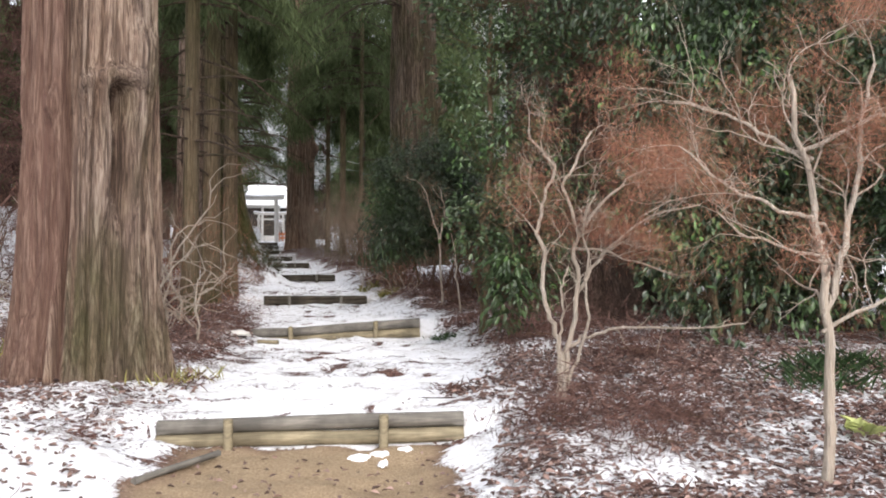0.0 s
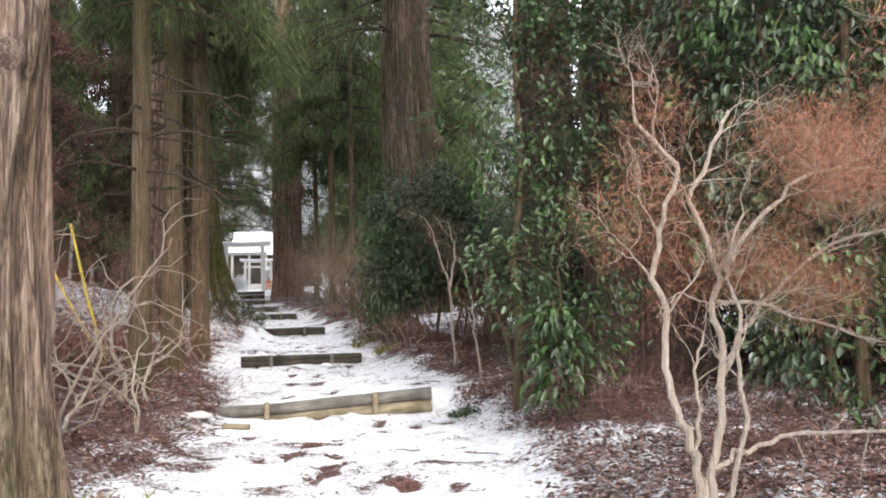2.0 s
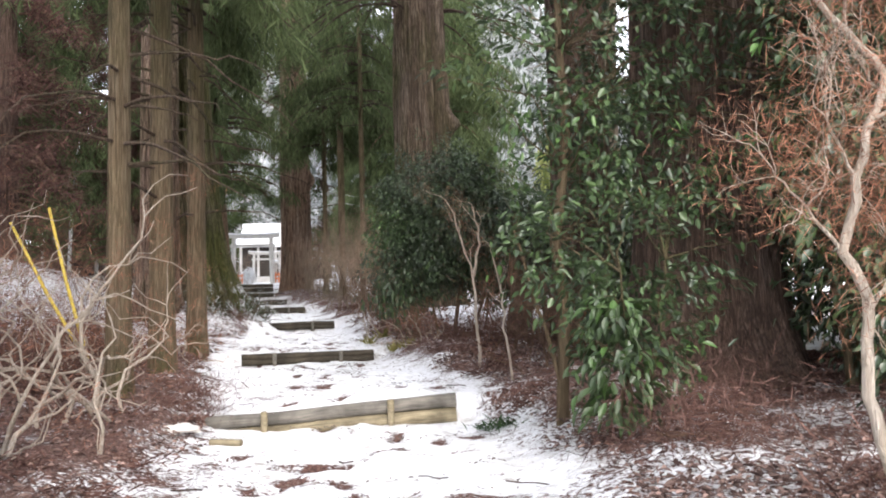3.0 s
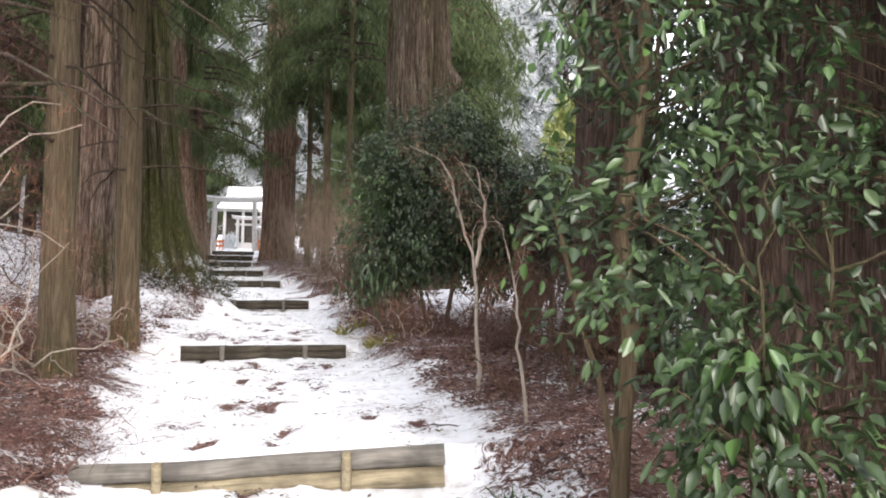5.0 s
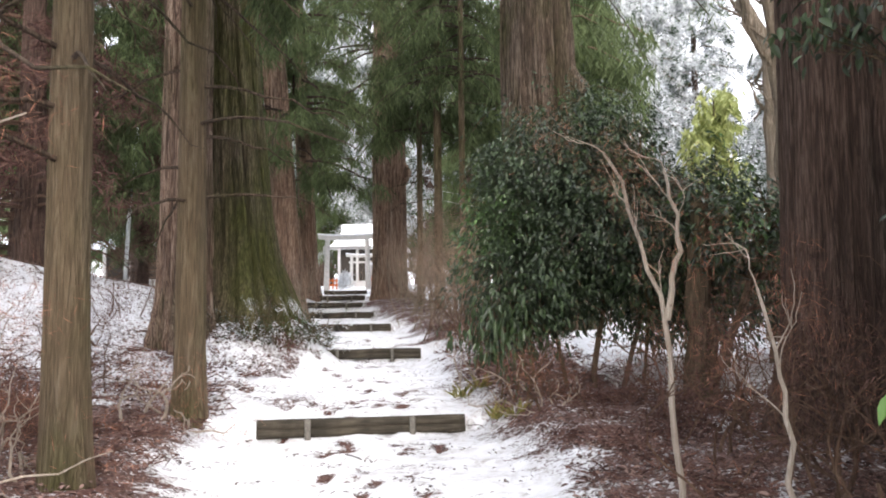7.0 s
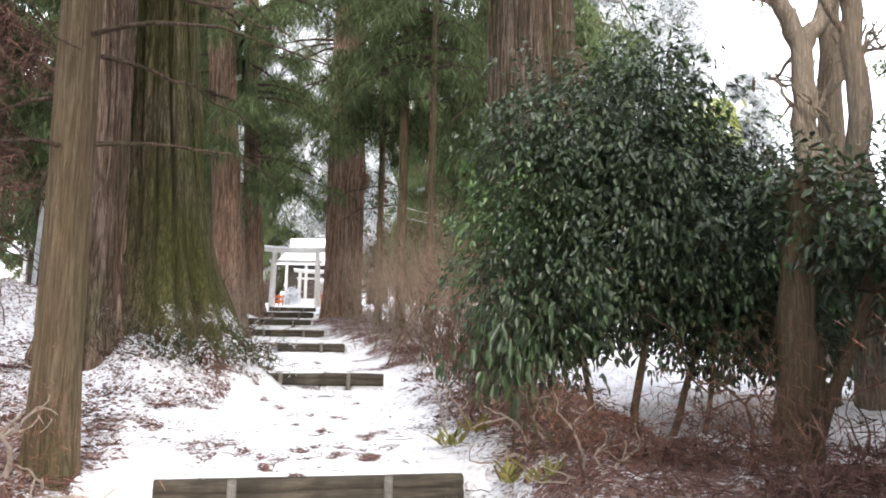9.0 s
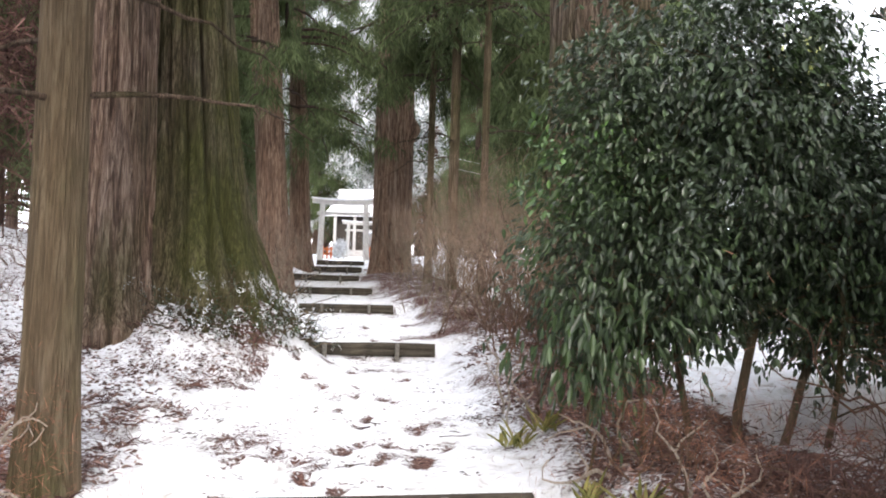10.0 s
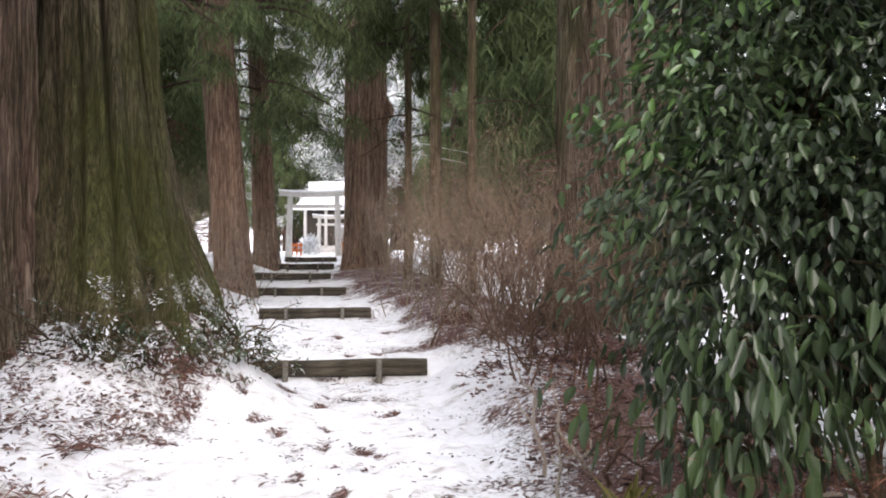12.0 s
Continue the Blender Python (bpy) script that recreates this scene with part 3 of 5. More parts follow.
def far_sprays(P, per, L, W, hang=0.8, spread=0.6):
    """Needle sprays for distant crowns: single narrow triangles."""
    n = len(P) * per
    base = np.repeat(P, per, 0) + rng.normal(size=(n, 3)) * 0.13
    d = unit(rand_dirs(n) * spread + np.array([0, 0, -hang]))
    side = unit(np.cross(d, rand_dirs(n))) * W * rng.uniform(0.6, 1.3, (n, 1)) * 0.5
    v = np.stack([base - side, base + side, base + d * L * rng.uniform(0.5, 1.3, (n, 1))], 1)
    return v.reshape(-1, 3), (np.arange(n)[:, None] * 3 + np.arange(3))


def crown_mesh(z0, z1, reach, count, per=9, r0=0.5, L=0.42, W=0.075, azim=(0, 2 * np.pi), steps=9):
    pts, lines = [], []
    for _ in range(count):
        h = rng.uniform(z0, z1)
        k = (h - z0) / (z1 - z0)
        ln = reach * (1 - 0.65 * k) * rng.uniform(0.65, 1.15)
        az = rng.uniform(*azim)
        line, rad = branch_line((np.cos(az) * r0, np.sin(az) * r0, h), az, ln, 0.15, rng.uniform(0.35, 0.75), 0.03 * (1 + r0))
        lines.append((line, rad))
        u = rng.uniform(0.25, 1, steps)
        q = np.stack([np.interp(u, np.linspace(0, 1, len(line)), line[:, c]) for c in range(3)], -1)
        pts.append(q + rng.normal(size=q.shape) * (0.12, 0.12, 0.05) * ln * 0.5)
    return np.concatenate(pts), lines


def cedar(name, x, y, r, height, mat, label, crown=None, seed=1.0, flare=0.25, group="", dz=0.0, dead=0, **kw):
    tree = thing(name, x, y, ground_z(x, y) - 0.05 + dz, label, "tree", group)
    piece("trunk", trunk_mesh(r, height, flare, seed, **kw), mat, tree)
    if crown:
        P, lines = crown_mesh(**crown)
        V, F = tubes(lines, 4)
        tagged(piece("branchwork", smooth(mesh_np("branchwork", V, F)), BARK_DARK, tree), kind="stuff")
        V, F = sprays(P, 44 if crown["z0"] < 6 else 18, 0.36, 0.026)
        piece("crown", mesh_np("crown", V, F), NEEDLE, tree, "dark green drooping needle foliage")
    if dead:
        for _ in range(dead):
            az = rng.uniform(0, 2 * np.pi)
            V, F = tubes([branch_line((np.cos(az) * r * 0.8, np.sin(az) * r * 0.8, rng.uniform(2.2, 7)), az, rng.uniform(0.7, 2.2), rng.uniform(-0.15, 0.25), 0.3, 0.022, 8, 0.22)], 5)
            piece("dead_branch", smooth(mesh_np("dead_branch", V, F)), BARK_BROWN, tree, "thin bare dead branch")
    return tree


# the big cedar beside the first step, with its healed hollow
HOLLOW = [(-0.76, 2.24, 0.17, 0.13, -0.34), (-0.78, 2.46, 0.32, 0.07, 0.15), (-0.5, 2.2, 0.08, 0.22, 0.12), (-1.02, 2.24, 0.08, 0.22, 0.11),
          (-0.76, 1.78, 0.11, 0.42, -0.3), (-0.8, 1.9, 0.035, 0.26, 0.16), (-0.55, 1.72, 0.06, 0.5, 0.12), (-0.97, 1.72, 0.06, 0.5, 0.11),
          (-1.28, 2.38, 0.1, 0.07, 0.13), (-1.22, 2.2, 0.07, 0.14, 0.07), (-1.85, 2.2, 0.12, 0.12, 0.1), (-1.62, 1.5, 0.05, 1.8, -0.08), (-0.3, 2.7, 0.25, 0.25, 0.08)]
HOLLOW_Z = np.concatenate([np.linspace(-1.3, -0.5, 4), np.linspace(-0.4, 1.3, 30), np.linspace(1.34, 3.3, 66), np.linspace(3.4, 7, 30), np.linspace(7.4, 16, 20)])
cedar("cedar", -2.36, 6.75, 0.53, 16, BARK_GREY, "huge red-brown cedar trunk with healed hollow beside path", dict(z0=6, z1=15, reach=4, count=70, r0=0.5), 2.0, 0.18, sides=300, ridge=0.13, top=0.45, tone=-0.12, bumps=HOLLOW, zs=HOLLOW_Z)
# three slender young cedars
for sx, sy, sr, sd in ((-2.64, 11.74, 0.125, 3.0), (-2.75, 13.77, 0.155, 4.0), (-2.9, 16.48, 0.16, 5.0)):
    cedar("young_cedar", sx, sy, sr, 14, BARK_YOUNG, "slender straight young cedar with bare dead branches", dict(z0=5.5, z1=13, reach=1.8, count=50, r0=0.12), sd, 0.07, "row of slender cedars", dead=24, sides=40, ridge=0.05, lobes=0.05, top=0.45)
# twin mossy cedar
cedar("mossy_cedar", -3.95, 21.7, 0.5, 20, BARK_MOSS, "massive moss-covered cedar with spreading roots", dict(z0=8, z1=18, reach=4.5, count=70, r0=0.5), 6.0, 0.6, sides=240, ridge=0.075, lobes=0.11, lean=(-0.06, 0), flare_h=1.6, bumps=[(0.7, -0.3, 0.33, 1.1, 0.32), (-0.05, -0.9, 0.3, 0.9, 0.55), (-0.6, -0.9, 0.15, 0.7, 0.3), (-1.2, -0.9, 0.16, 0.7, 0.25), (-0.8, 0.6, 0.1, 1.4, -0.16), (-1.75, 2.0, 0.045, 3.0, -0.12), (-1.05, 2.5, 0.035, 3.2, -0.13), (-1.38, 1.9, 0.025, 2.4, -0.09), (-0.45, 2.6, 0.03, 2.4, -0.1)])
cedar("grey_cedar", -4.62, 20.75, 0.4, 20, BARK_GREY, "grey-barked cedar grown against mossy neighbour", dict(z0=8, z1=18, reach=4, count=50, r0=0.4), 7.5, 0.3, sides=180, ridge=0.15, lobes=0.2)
cedar("cedar", -5.4, 31.1, 0.40, 20, BARK_RED, "brown cedar leaning beside upper steps", dict(z0=4.4, z1=17, reach=3.2, count=110, r0=0.4), 8.0, 0.2, sides=90, lobes=0.1, lean=(-0.08, 0))
cedar("cedar", -6.9, 40.3, 0.38, 20, BARK_RED, "brown cedar beside upper steps", dict(z0=4.5, z1=17, reach=3.2, count=110, r0=0.3), 9.0, 0.2, sides=80, lean=(-0.05, 0))
cedar("cedar", -3.35, 38.4, 0.70, 22, BARK_RED, "tall red-brown cedar beside upper steps", dict(z0=8, z1=20, reach=4.2, count=90, r0=0.6), 10.0, 0.3, sides=110, dz=-0.35, bumps=[(-0.3, 5.2, 0.25, 0.35, 0.3)], lean=(-0.004, 0))
cedar("cedar", 1.3, 24.3, 0.66, 20, BARK_BROWN, "dark furrowed cedar behind evergreen shrub", dict(z0=8, z1=18, reach=4, count=80, r0=0.5), 11.0, 0.45, flare_h=1.2, sides=180, ridge=0.12, bumps=[(-0.2, 5.0, 0.25, 0.25, 0.3), (-0.25, 5.0, 0.5, 9.0, 0.28), (-0.75, 5.0, 0.08, 9.0, -0.2)])
cedar("cedar", 3.2, 15.1, 0.47, 20, BARK_DARK, "dark reddish cedar trunk behind shrubs", dict(z0=8, z1=18, reach=3.5, count=60, r0=0.5), 12.0, 0.3, sides=120, ridge=0.08)
cedar("cedar", 3.25, 10.9, 0.66, 20, BARK_DARK, "great dark cedar with broad flared base", dict(z0=7, z1=18, reach=4, count=70, r0=0.6), 13.0, 0.6, sides=160, ridge=0.08)
cedar("young_cedar", -1.05, 30.95, 0.13, 15, BARK_YOUNG, "slim brown cedar pole trunk in brush", dict(z0=6.5, z1=14, reach=2.2, count=70, r0=0.1), 14.0, 0.05, "slim cedars in brush", dead=6, sides=32, ridge=0.04)
cedar("young_cedar", -0.3, 29.6, 0.09, 15, BARK_YOUNG, "slim brown cedar pole trunk in brush", dict(z0=6.5, z1=14, reach=2.2, count=60, r0=0.1), 15.0, 0.05, "slim cedars in brush", dead=6, sides=32, ridge=0.04)
cedar("young_cedar", -1.75, 33.0, 0.1, 15, BARK_YOUNG, "slim brown cedar pole trunk in brush", dict(z0=5.5, z1=14, reach=2.4, count=70, r0=0.1), 16.0, 0.05, "slim cedars in brush", dead=6, sides=32, ridge=0.04)

# background conifers, two kinds, repeated
def background_conifer(name, mat, label, x, y, count=170, reach=3.2, z0=2.6, hang=(0.8, 0.6), per=24, width=0.05):
    tree = thing(name, x, y, ground_z(x, y) - 0.2, label, "tree", "forest behind the path")
    piece("trunk", trunk_mesh(0.28, 16, 0.1, x, sides=20, zs=np.linspace(-0.4, 16, 20), top=0.3), BARK_DARK, tree)
    P, lines = crown_mesh(z0, 16, reach, count, r0=0.2)
    V, F = far_sprays(P, per, 0.42, width, *hang)
    piece("crown", mesh_np("crown", V, F), mat, tree)
    low = crown_mesh(0.9, 3.4, 1.9, 34, r0=0.24)[1]
    V, F = tubes(lines[::2] + low, 4)
    tagged(piece("branchwork", smooth(mesh_np("branchwork", V, F)), BARK_TWIG, tree), kind="stuff")
    return tree


wood_a = background_conifer("forest_conifer", NEEDLE, "dark green forest conifer with drooping foliage", -13.5, 74)
wood_b = background_conifer("snowy_conifer", NEEDLE_SNOW, "conifer dusted with snow beyond the path", 9, 52, 190, 3.8, hang=(0.25, 1.0))
wood_c = background_conifer("dead_limbed_conifer", LITTER_RED, "conifer with brown dead lower limbs", -7.6, 12.5, 110, 2.4, 1.6, (0.35, 1.0), 22, 0.024)
place = random.Random(5)
for bx, by in ((-7.5, 7), (-9.5, 24.5), (-11, 12), (-9.4, 33)):
    copy_thing(wood_c, pose(bx, by, ground_z(bx, by) - 0.2, 0, 0, place.uniform(0, 360)) @ Matrix.Scale(place.uniform(0.8, 1.1), 4))
for bx, by in ((-4.5, 74), (-9, 78), (-18, 70), (0, 64), (4, 58), (-2, 80), (-24, 62), (-16, 82), (6, 66), (2.6, 45), (3.6, 38), (2.4, 33), (-9.8, 36), (-11.5, 29), (-13.5, 22), (-19, 27), (-15, 33), (-17, 17), (-11, 4), (-14, 40), (9.5, 17.5), (11.5, 14), (12.5, 9), (11.5, 20), (13, 3), (14, 23), (14, 29), (-20, 36), (-12.5, 48), (-21, 21), (-17, 46), (-0.5, 60), (3.2, 52), (1.5, 70), (-24, 50)):
    s = place.uniform(0.85, 1.25)
    copy_thing(wood_a, pose(bx, by, ground_z(bx, by) - 0.2, 0, 0, place.uniform(0, 360)) @ Matrix.Scale(s, 4))
for bx, by in ((5.8, 41), (7.8, 44), (10.5, 45), (6.0, 50), (13.5, 43), (13, 60), (7, 64), (17, 52), (12, 74), (20, 66), (5, 48), (26, 58), (-6, 88), (-13, 90), (-1, 92), (30, 75), (16, 88), (-9.5, 76), (-4, 72), (-14, 80), (-20, 78), (0.5, 82)):
    s = (0.98 if by < 46 and bx < 11 else place.uniform(0.55, 0.7)) if bx > 3 else 1.75
    copy_thing(wood_b, pose(bx, by, ground_z(bx, by) - 0.2, 0, 0, place.uniform(0, 360)) @ Matrix.Scale(s, 4))

# ---------------------------------------------------------------- shrubs


def grow(start, way, length, r, depth, lines, tips, bend=0.25, kids=(2, 4), shrink=(0.5, 0.75), up=0.15, n=6):
    way = unit(np.asarray(way, float))
    pts = [np.asarray(start, float)]
    d = way
    for _ in range(n - 1):
        d = unit(d + rng.normal(size=3) * bend + np.array([0, 0, up * 0.3]))
        pts.append(pts[-1] + d * length / (n - 1))
    pts = np.array(pts)
    lines.append((pts, np.linspace(r, r * 0.55, n)))
    if depth == 0:
        tips.append(pts[-1])
        return
    for _ in range(rng.integers(*kids)):
        k = rng.integers(n // 2, n)
        grow(pts[k], unit(d + rng.normal(size=3) * 0.65 + np.array([0, 0, up])), length * rng.uniform(*shrink), r * 0.55, depth - 1, lines, tips, bend, kids, shrink, up, n)
    grow(pts[-1], d, length * shrink[1], r * 0.55, depth - 1, lines, tips, bend, kids, shrink, up, n)


def with_twigs(name, lines, sides, mat, parent, label=""):
    """The first line as a part, and the thin twigs on it as one mass under it."""
    V, F = tubes(lines[:1], sides)
    main = piece(name, smooth(mesh_np(name, V, F)), mat, parent, label)
    if len(lines) > 1:
        V, F = tubes(lines[1:], 5)
        tagged(piece("twig_mass", smooth(mesh_np("twig_mass", V, F)), mat, main), kind="stuff")
    return main


def evergreen(name, x, y, label, blobs, count, L, W, stems, mat=None, droop=0.9, group="", dz=0.0):
    """An evergreen shrub: stems, and leaves in clusters through blobs (cx, cy, cz, rx, ry, rz)."""
    tree = thing(name, x, y, ground_z(x, y) - 0.03 + dz, label, "shrub", group)
    vol = np.array([b[3] * b[4] * b[5] for b in blobs]) ** 0.8
    lines, ends = [], []
    pick = rng.choice(len(blobs), size=count // 11, p=vol / vol.sum())
    B = np.array(blobs)[pick]
    dirs = rand_dirs(len(B))
    C = B[:, :3] + dirs * B[:, 3:] * rng.uniform(0.35, 1.05, (len(B), 1)) ** 0.6
    keep = vnoise(C[:, 0] * 1.7 + x, C[:, 1] * 1.7 + y, C[:, 2] * 1.7) > -0.45
    C, dirs = C[keep], dirs[keep]
    C = C + (dirs + (0, 0, 0.3)) * (rng.uniform(0, 1, (len(C), 1)) ** 4) * 0.42
    for k, (sx, sy, ex, ey, ez, r) in enumerate(stems):
        p = np.linspace(0, 1, 9)[:, None]
        q = np.array([sx, sy, -0.1]) * (1 - p) + np.array([ex, ey, ez]) * p + rng.normal(size=(9, 3)) * 0.035 * np.sin(p * 3.1)
        lines.append([(q, r * (1 - 0.55 * p[:, 0]))])
        ends.append(q)
    ends = np.concatenate(ends)
    for c in C[:: max(1, len(C) // 160)]:
        k = np.argmin(((ends - c) ** 2).sum(1) + (ends[:, 2] > c[2]) * 0.5)
        p = np.linspace(0, 1, 5)[:, None]
        lines[k // 9].append((ends[k] * (1 - p) + c * p + rng.normal(size=(5, 3)) * 0.03 * np.sin(p * 3.1), 0.009 * (1 - 0.6 * p[:, 0])))
    for some in lines:
        with_twigs("stem", some, 7, BARK_YOUNG, tree)
    per = 11
    n = len(C) * per
    out = unit(np.repeat(dirs, per, 0) + rng.normal(size=(n, 3)) * 0.75)
    P = np.repeat(C, per, 0) + rng.normal(size=(n, 3)) * L * 0.75
    D = unit(out * 0.7 + np.array([0, 0, -droop]) * rng.uniform(0.2, 1, (n, 1)))
    N = unit(out + np.array([0, 0, 0.9]) + rng.normal(size=(n, 3)) * 0.6)
    V, F = leaves(P, D, N, L * rng.uniform(0.55, 1.25, n), W * rng.uniform(0.6, 1.25, n), 0.22)
    me = mesh_np("foliage", V, F)
    for some in (mat or LEAF_GLOSSY, LEAF_GLOSSY, LEAF_BRIGHT):
        me.materials.append(some)
    tint = vnoise(C[:, 0] * 1.1 + x, C[:, 1] * 1.1, C[:, 2] * 1.1 + y) + rng.normal(size=len(C)) * 0.3
    kind = np.repeat((tint > 0.1).astype(int) + (tint > 0.72), per)
    me.polygons.foreach_set("material_index", np.concatenate([kind, kind]).astype(np.int32))
    piece("foliage", me, None, tree, "glossy dark green leaves")
    return tree


# in front of the dark cedar, beside the path
evergreen("evergreen_shrub", 1.5, 17.8, "dense dark glossy evergreen shrub beside path",
          [(0.15, 0.15, 1.8, 1.35, 1.05, 0.95), (-0.85, 0, 1.38, 0.7, 0.7, 1.05), (0.95, 0.2, 1.1, 0.9, 0.7, 0.5), (0.9, 0.1, 1.65, 0.95, 0.9, 0.65), (-0.2, 0.3, 2.8, 0.95, 0.8, 0.7), (-0.98, 0.0, 2.3, 0.42, 0.6, 0.7), (0.3, 0.5, 1.9, 1.3, 0.8, 1.0), (0.0, -0.3, 2.4, 0.5, 0.5, 1.0), (-0.5, -0.2, 1.2, 0.6, 0.5, 0.5), (0.8, -0.1, 0.75, 0.45, 0.4, 0.3), (1.5, 0.1, 0.85, 0.5, 0.4, 0.4)], 54000, 0.074, 0.032,
          [(0, 0, 0.2, 0, 2.6, 0.04), (-0.3, 0.1, -0.7, 0, 1.8, 0.03), (0.3, 0, 0.9, 0.1, 2.0, 0.035), (0.5, -0.3, 0.6, -0.4, 1.6, 0.025), (-0.7, -0.2, -0.9, -0.2, 1.3, 0.02)], LEAF_DARK)
# beside the second step
evergreen("evergreen_shrub", 1.45, 9.5, "tall glossy evergreen shrub with slender tan stem",
          [(0.35, -0.3, 1.3, 0.75, 0.6, 0.6), (0.2, 0, 3.1, 0.9, 0.8, 0.9), (0.45, 0.3, 2.3, 0.5, 0.6, 0.6), (0.25, -0.75, 0.75, 0.5, 0.4, 0.55), (0.2, 0.5, 1.5, 0.3, 0.4, 0.35), (0.5, 0.2, 4.4, 1.2, 1.0, 0.8), (-0.25, 0.2, 1.45, 0.3, 0.3, 0.14)], 8600, 0.086, 0.041,
          [(0, 0.2, 0.1, 0.2, 4.2, 0.055), (0.25, -0.7, 0.2, -0.8, 1.2, 0.014), (0.4, -0.6, 0.6, -0.6, 1.3, 0.014), (0.1, 0.2, -0.35, 0.2, 1.6, 0.022)], LEAF_GLOSSY, 0.35)
evergreen("evergreen_shrub", 3.1, 9.8, "leafy evergreen boughs before great dark cedar",
          [(-0.3, 0, 2.3, 0.75, 0.35, 0.7), (0.7, 0.1, 2.0, 0.7, 0.4, 0.6), (0.1, 0, 3.6, 1.2, 0.5, 0.9), (1.2, 0.1, 3.0, 0.6, 0.5, 0.9)], 3000, 0.1, 0.046,
          [(0.9, 0, 0.7, 0, 3.6, 0.04), (1.0, 0.1, 1.3, 0.1, 3.0, 0.03)], LEAF_GLOSSY, 0.5)
# long drooping leaves at the foot of the dense shrub
evergreen("drooping_shrub", 0.36, 17.35, "low evergreen shrub with long drooping leaves",
          [(0, 0, 0.88, 0.3, 0.28, 0.4), (0.4, 0.1, 0.82, 0.34, 0.3, 0.4)], 750, 0.135, 0.045,
          [(0, 0, 0.05, 0, 1.1, 0.014), (0.15, 0.05, 0.4, 0.1, 1.0, 0.014), (0.3, 0, 0.6, 0.1, 0.9, 0.012)], LEAF_GLOSSY, 2.2)
# thick-stemmed evergreen at the edge of the clearing
evergreen("evergreen_tree", 2.45, 16.8, "dark-trunked evergreen at edge of snowy clearing",
          [(0.4, 0, 1.85, 0.6, 0.5, 0.4), (1.0, 0.1, 1.6, 0.6, 0.5, 0.4)], 2600, 0.105, 0.045,
          [(0, 0, 0.05, 0, 2.1, 0.2), (0.05, 0, 0.8, 0, 2.0, 0.06)], LEAF_DARK, 0.6)
# tall evergreens behind the bare maples
evergreen("evergreen_tree", 4.3, 8.6, "tall dense evergreen behind bare maples",
          [(0, 0, 3.2, 1.7, 1.2, 1.4), (-0.9, -0.2, 4.3, 1.3, 1.1, 1.0), (1.2, 0, 4.2, 1.5, 1.2, 1.3), (0.2, 0.3, 1.6, 1.4, 1.0, 1.0), (0.2, -0.5, 0.7, 1.7, 0.6, 0.7), (-0.9, -0.6, 1.5, 0.9, 0.5, 0.7)], 14500, 0.105, 0.047,
          [(0, 0, 0, 0, 4, 0.07), (0.3, 0, 1.1, 0, 3.6, 0.05), (-0.2, 0, -0.9, 0, 4, 0.05)], LEAF_DARK)
evergreen("evergreen_tree", 6.4, 7.2, "tall dense evergreen behind bare maples",
          [(0, 0, 2.6, 1.8, 1.3, 1.6), (-0.5, 0, 4.3, 1.7, 1.3, 1.2), (0.5, 0, 1.0, 1.6, 1.2, 0.9)], 7000, 0.12, 0.052,
          [(0, 0, 0, 0, 4, 0.07), (0.3, 0, 1.1, 0, 3.6, 0.05)], LEAF_DARK)
evergreen("evergreen_shrub", 3.0, 13.2, "dark evergreen shrub under cedars",
          [(0, 0, 3.4, 1.1, 0.9, 0.9), (0.9, 0.2, 1.2, 1.0, 0.8, 0.9)], 3500, 0.11, 0.045,
          [(0, 0, 0, 0, 3.4, 0.04), (0.6, 0, 0.9, 0.2, 1.4, 0.03)], LEAF_DARK)
evergreen("evergreen_shrub", 3.6, 19.5, "dark evergreen shrub over snowy clearing",
          [(0, 0, 1.7, 1.5, 1.1, 1.0), (1.6, 0.4, 1.4, 1.3, 1.0, 1.0), (-0.6, 0.2, 1.5, 1.0, 0.8, 0.9)], 12500, 0.11, 0.045,
          [(0, 0, 0, 0, 2.4, 0.06), (0.6, 0, 0.9, 0.2, 2.2, 0.04), (1.4, 0.3, 1.6, 0.4, 2.0, 0.04)], LEAF_DARK)


for ex, ey, eh in ((6.4, 16.7, 0.6), (6.0, 11.5, 0.0), (8.6, 9.5, 0.3), (8.8, 5.2, 0.2), (5.4, 13.6, 0.2), (8.0, 13.0, 0.0)):
    evergreen("evergreen_tree", ex, ey, "tall dense evergreen in shade beyond maples",
              [(0, 0, 1.2 + eh, 1.7, 1.2, 1.2), (-0.4, 0, 3.0 + eh, 1.7, 1.3, 1.4), (0.6, 0.2, 4.7 + eh, 1.7, 1.3, 1.3)], 8500, 0.15, 0.07,
              [(0, 0, 0, 0, 4.4, 0.07), (0.3, 0, 0.8, 0.1, 3.6, 0.05)], LEAF_DARK)
for ex, ey in ((4.7, 9.9), (6.3, 9.7), (7.6, 8.5), (3.9, 12.2)):
    evergreen("evergreen_shrub", ex, ey, "low dark evergreen shrub in deep shade", [(0, 0, 0.75, 1.0, 0.7, 0.75), (-0.5, 0.1, 1.4, 0.7, 0.6, 0.6)], 2600, 0.1, 0.045, [(0, 0, 0, 0, 1.4, 0.03), (0.1, 0, -0.5, 0, 1.6, 0.025)], LEAF_DARK, 0.5)
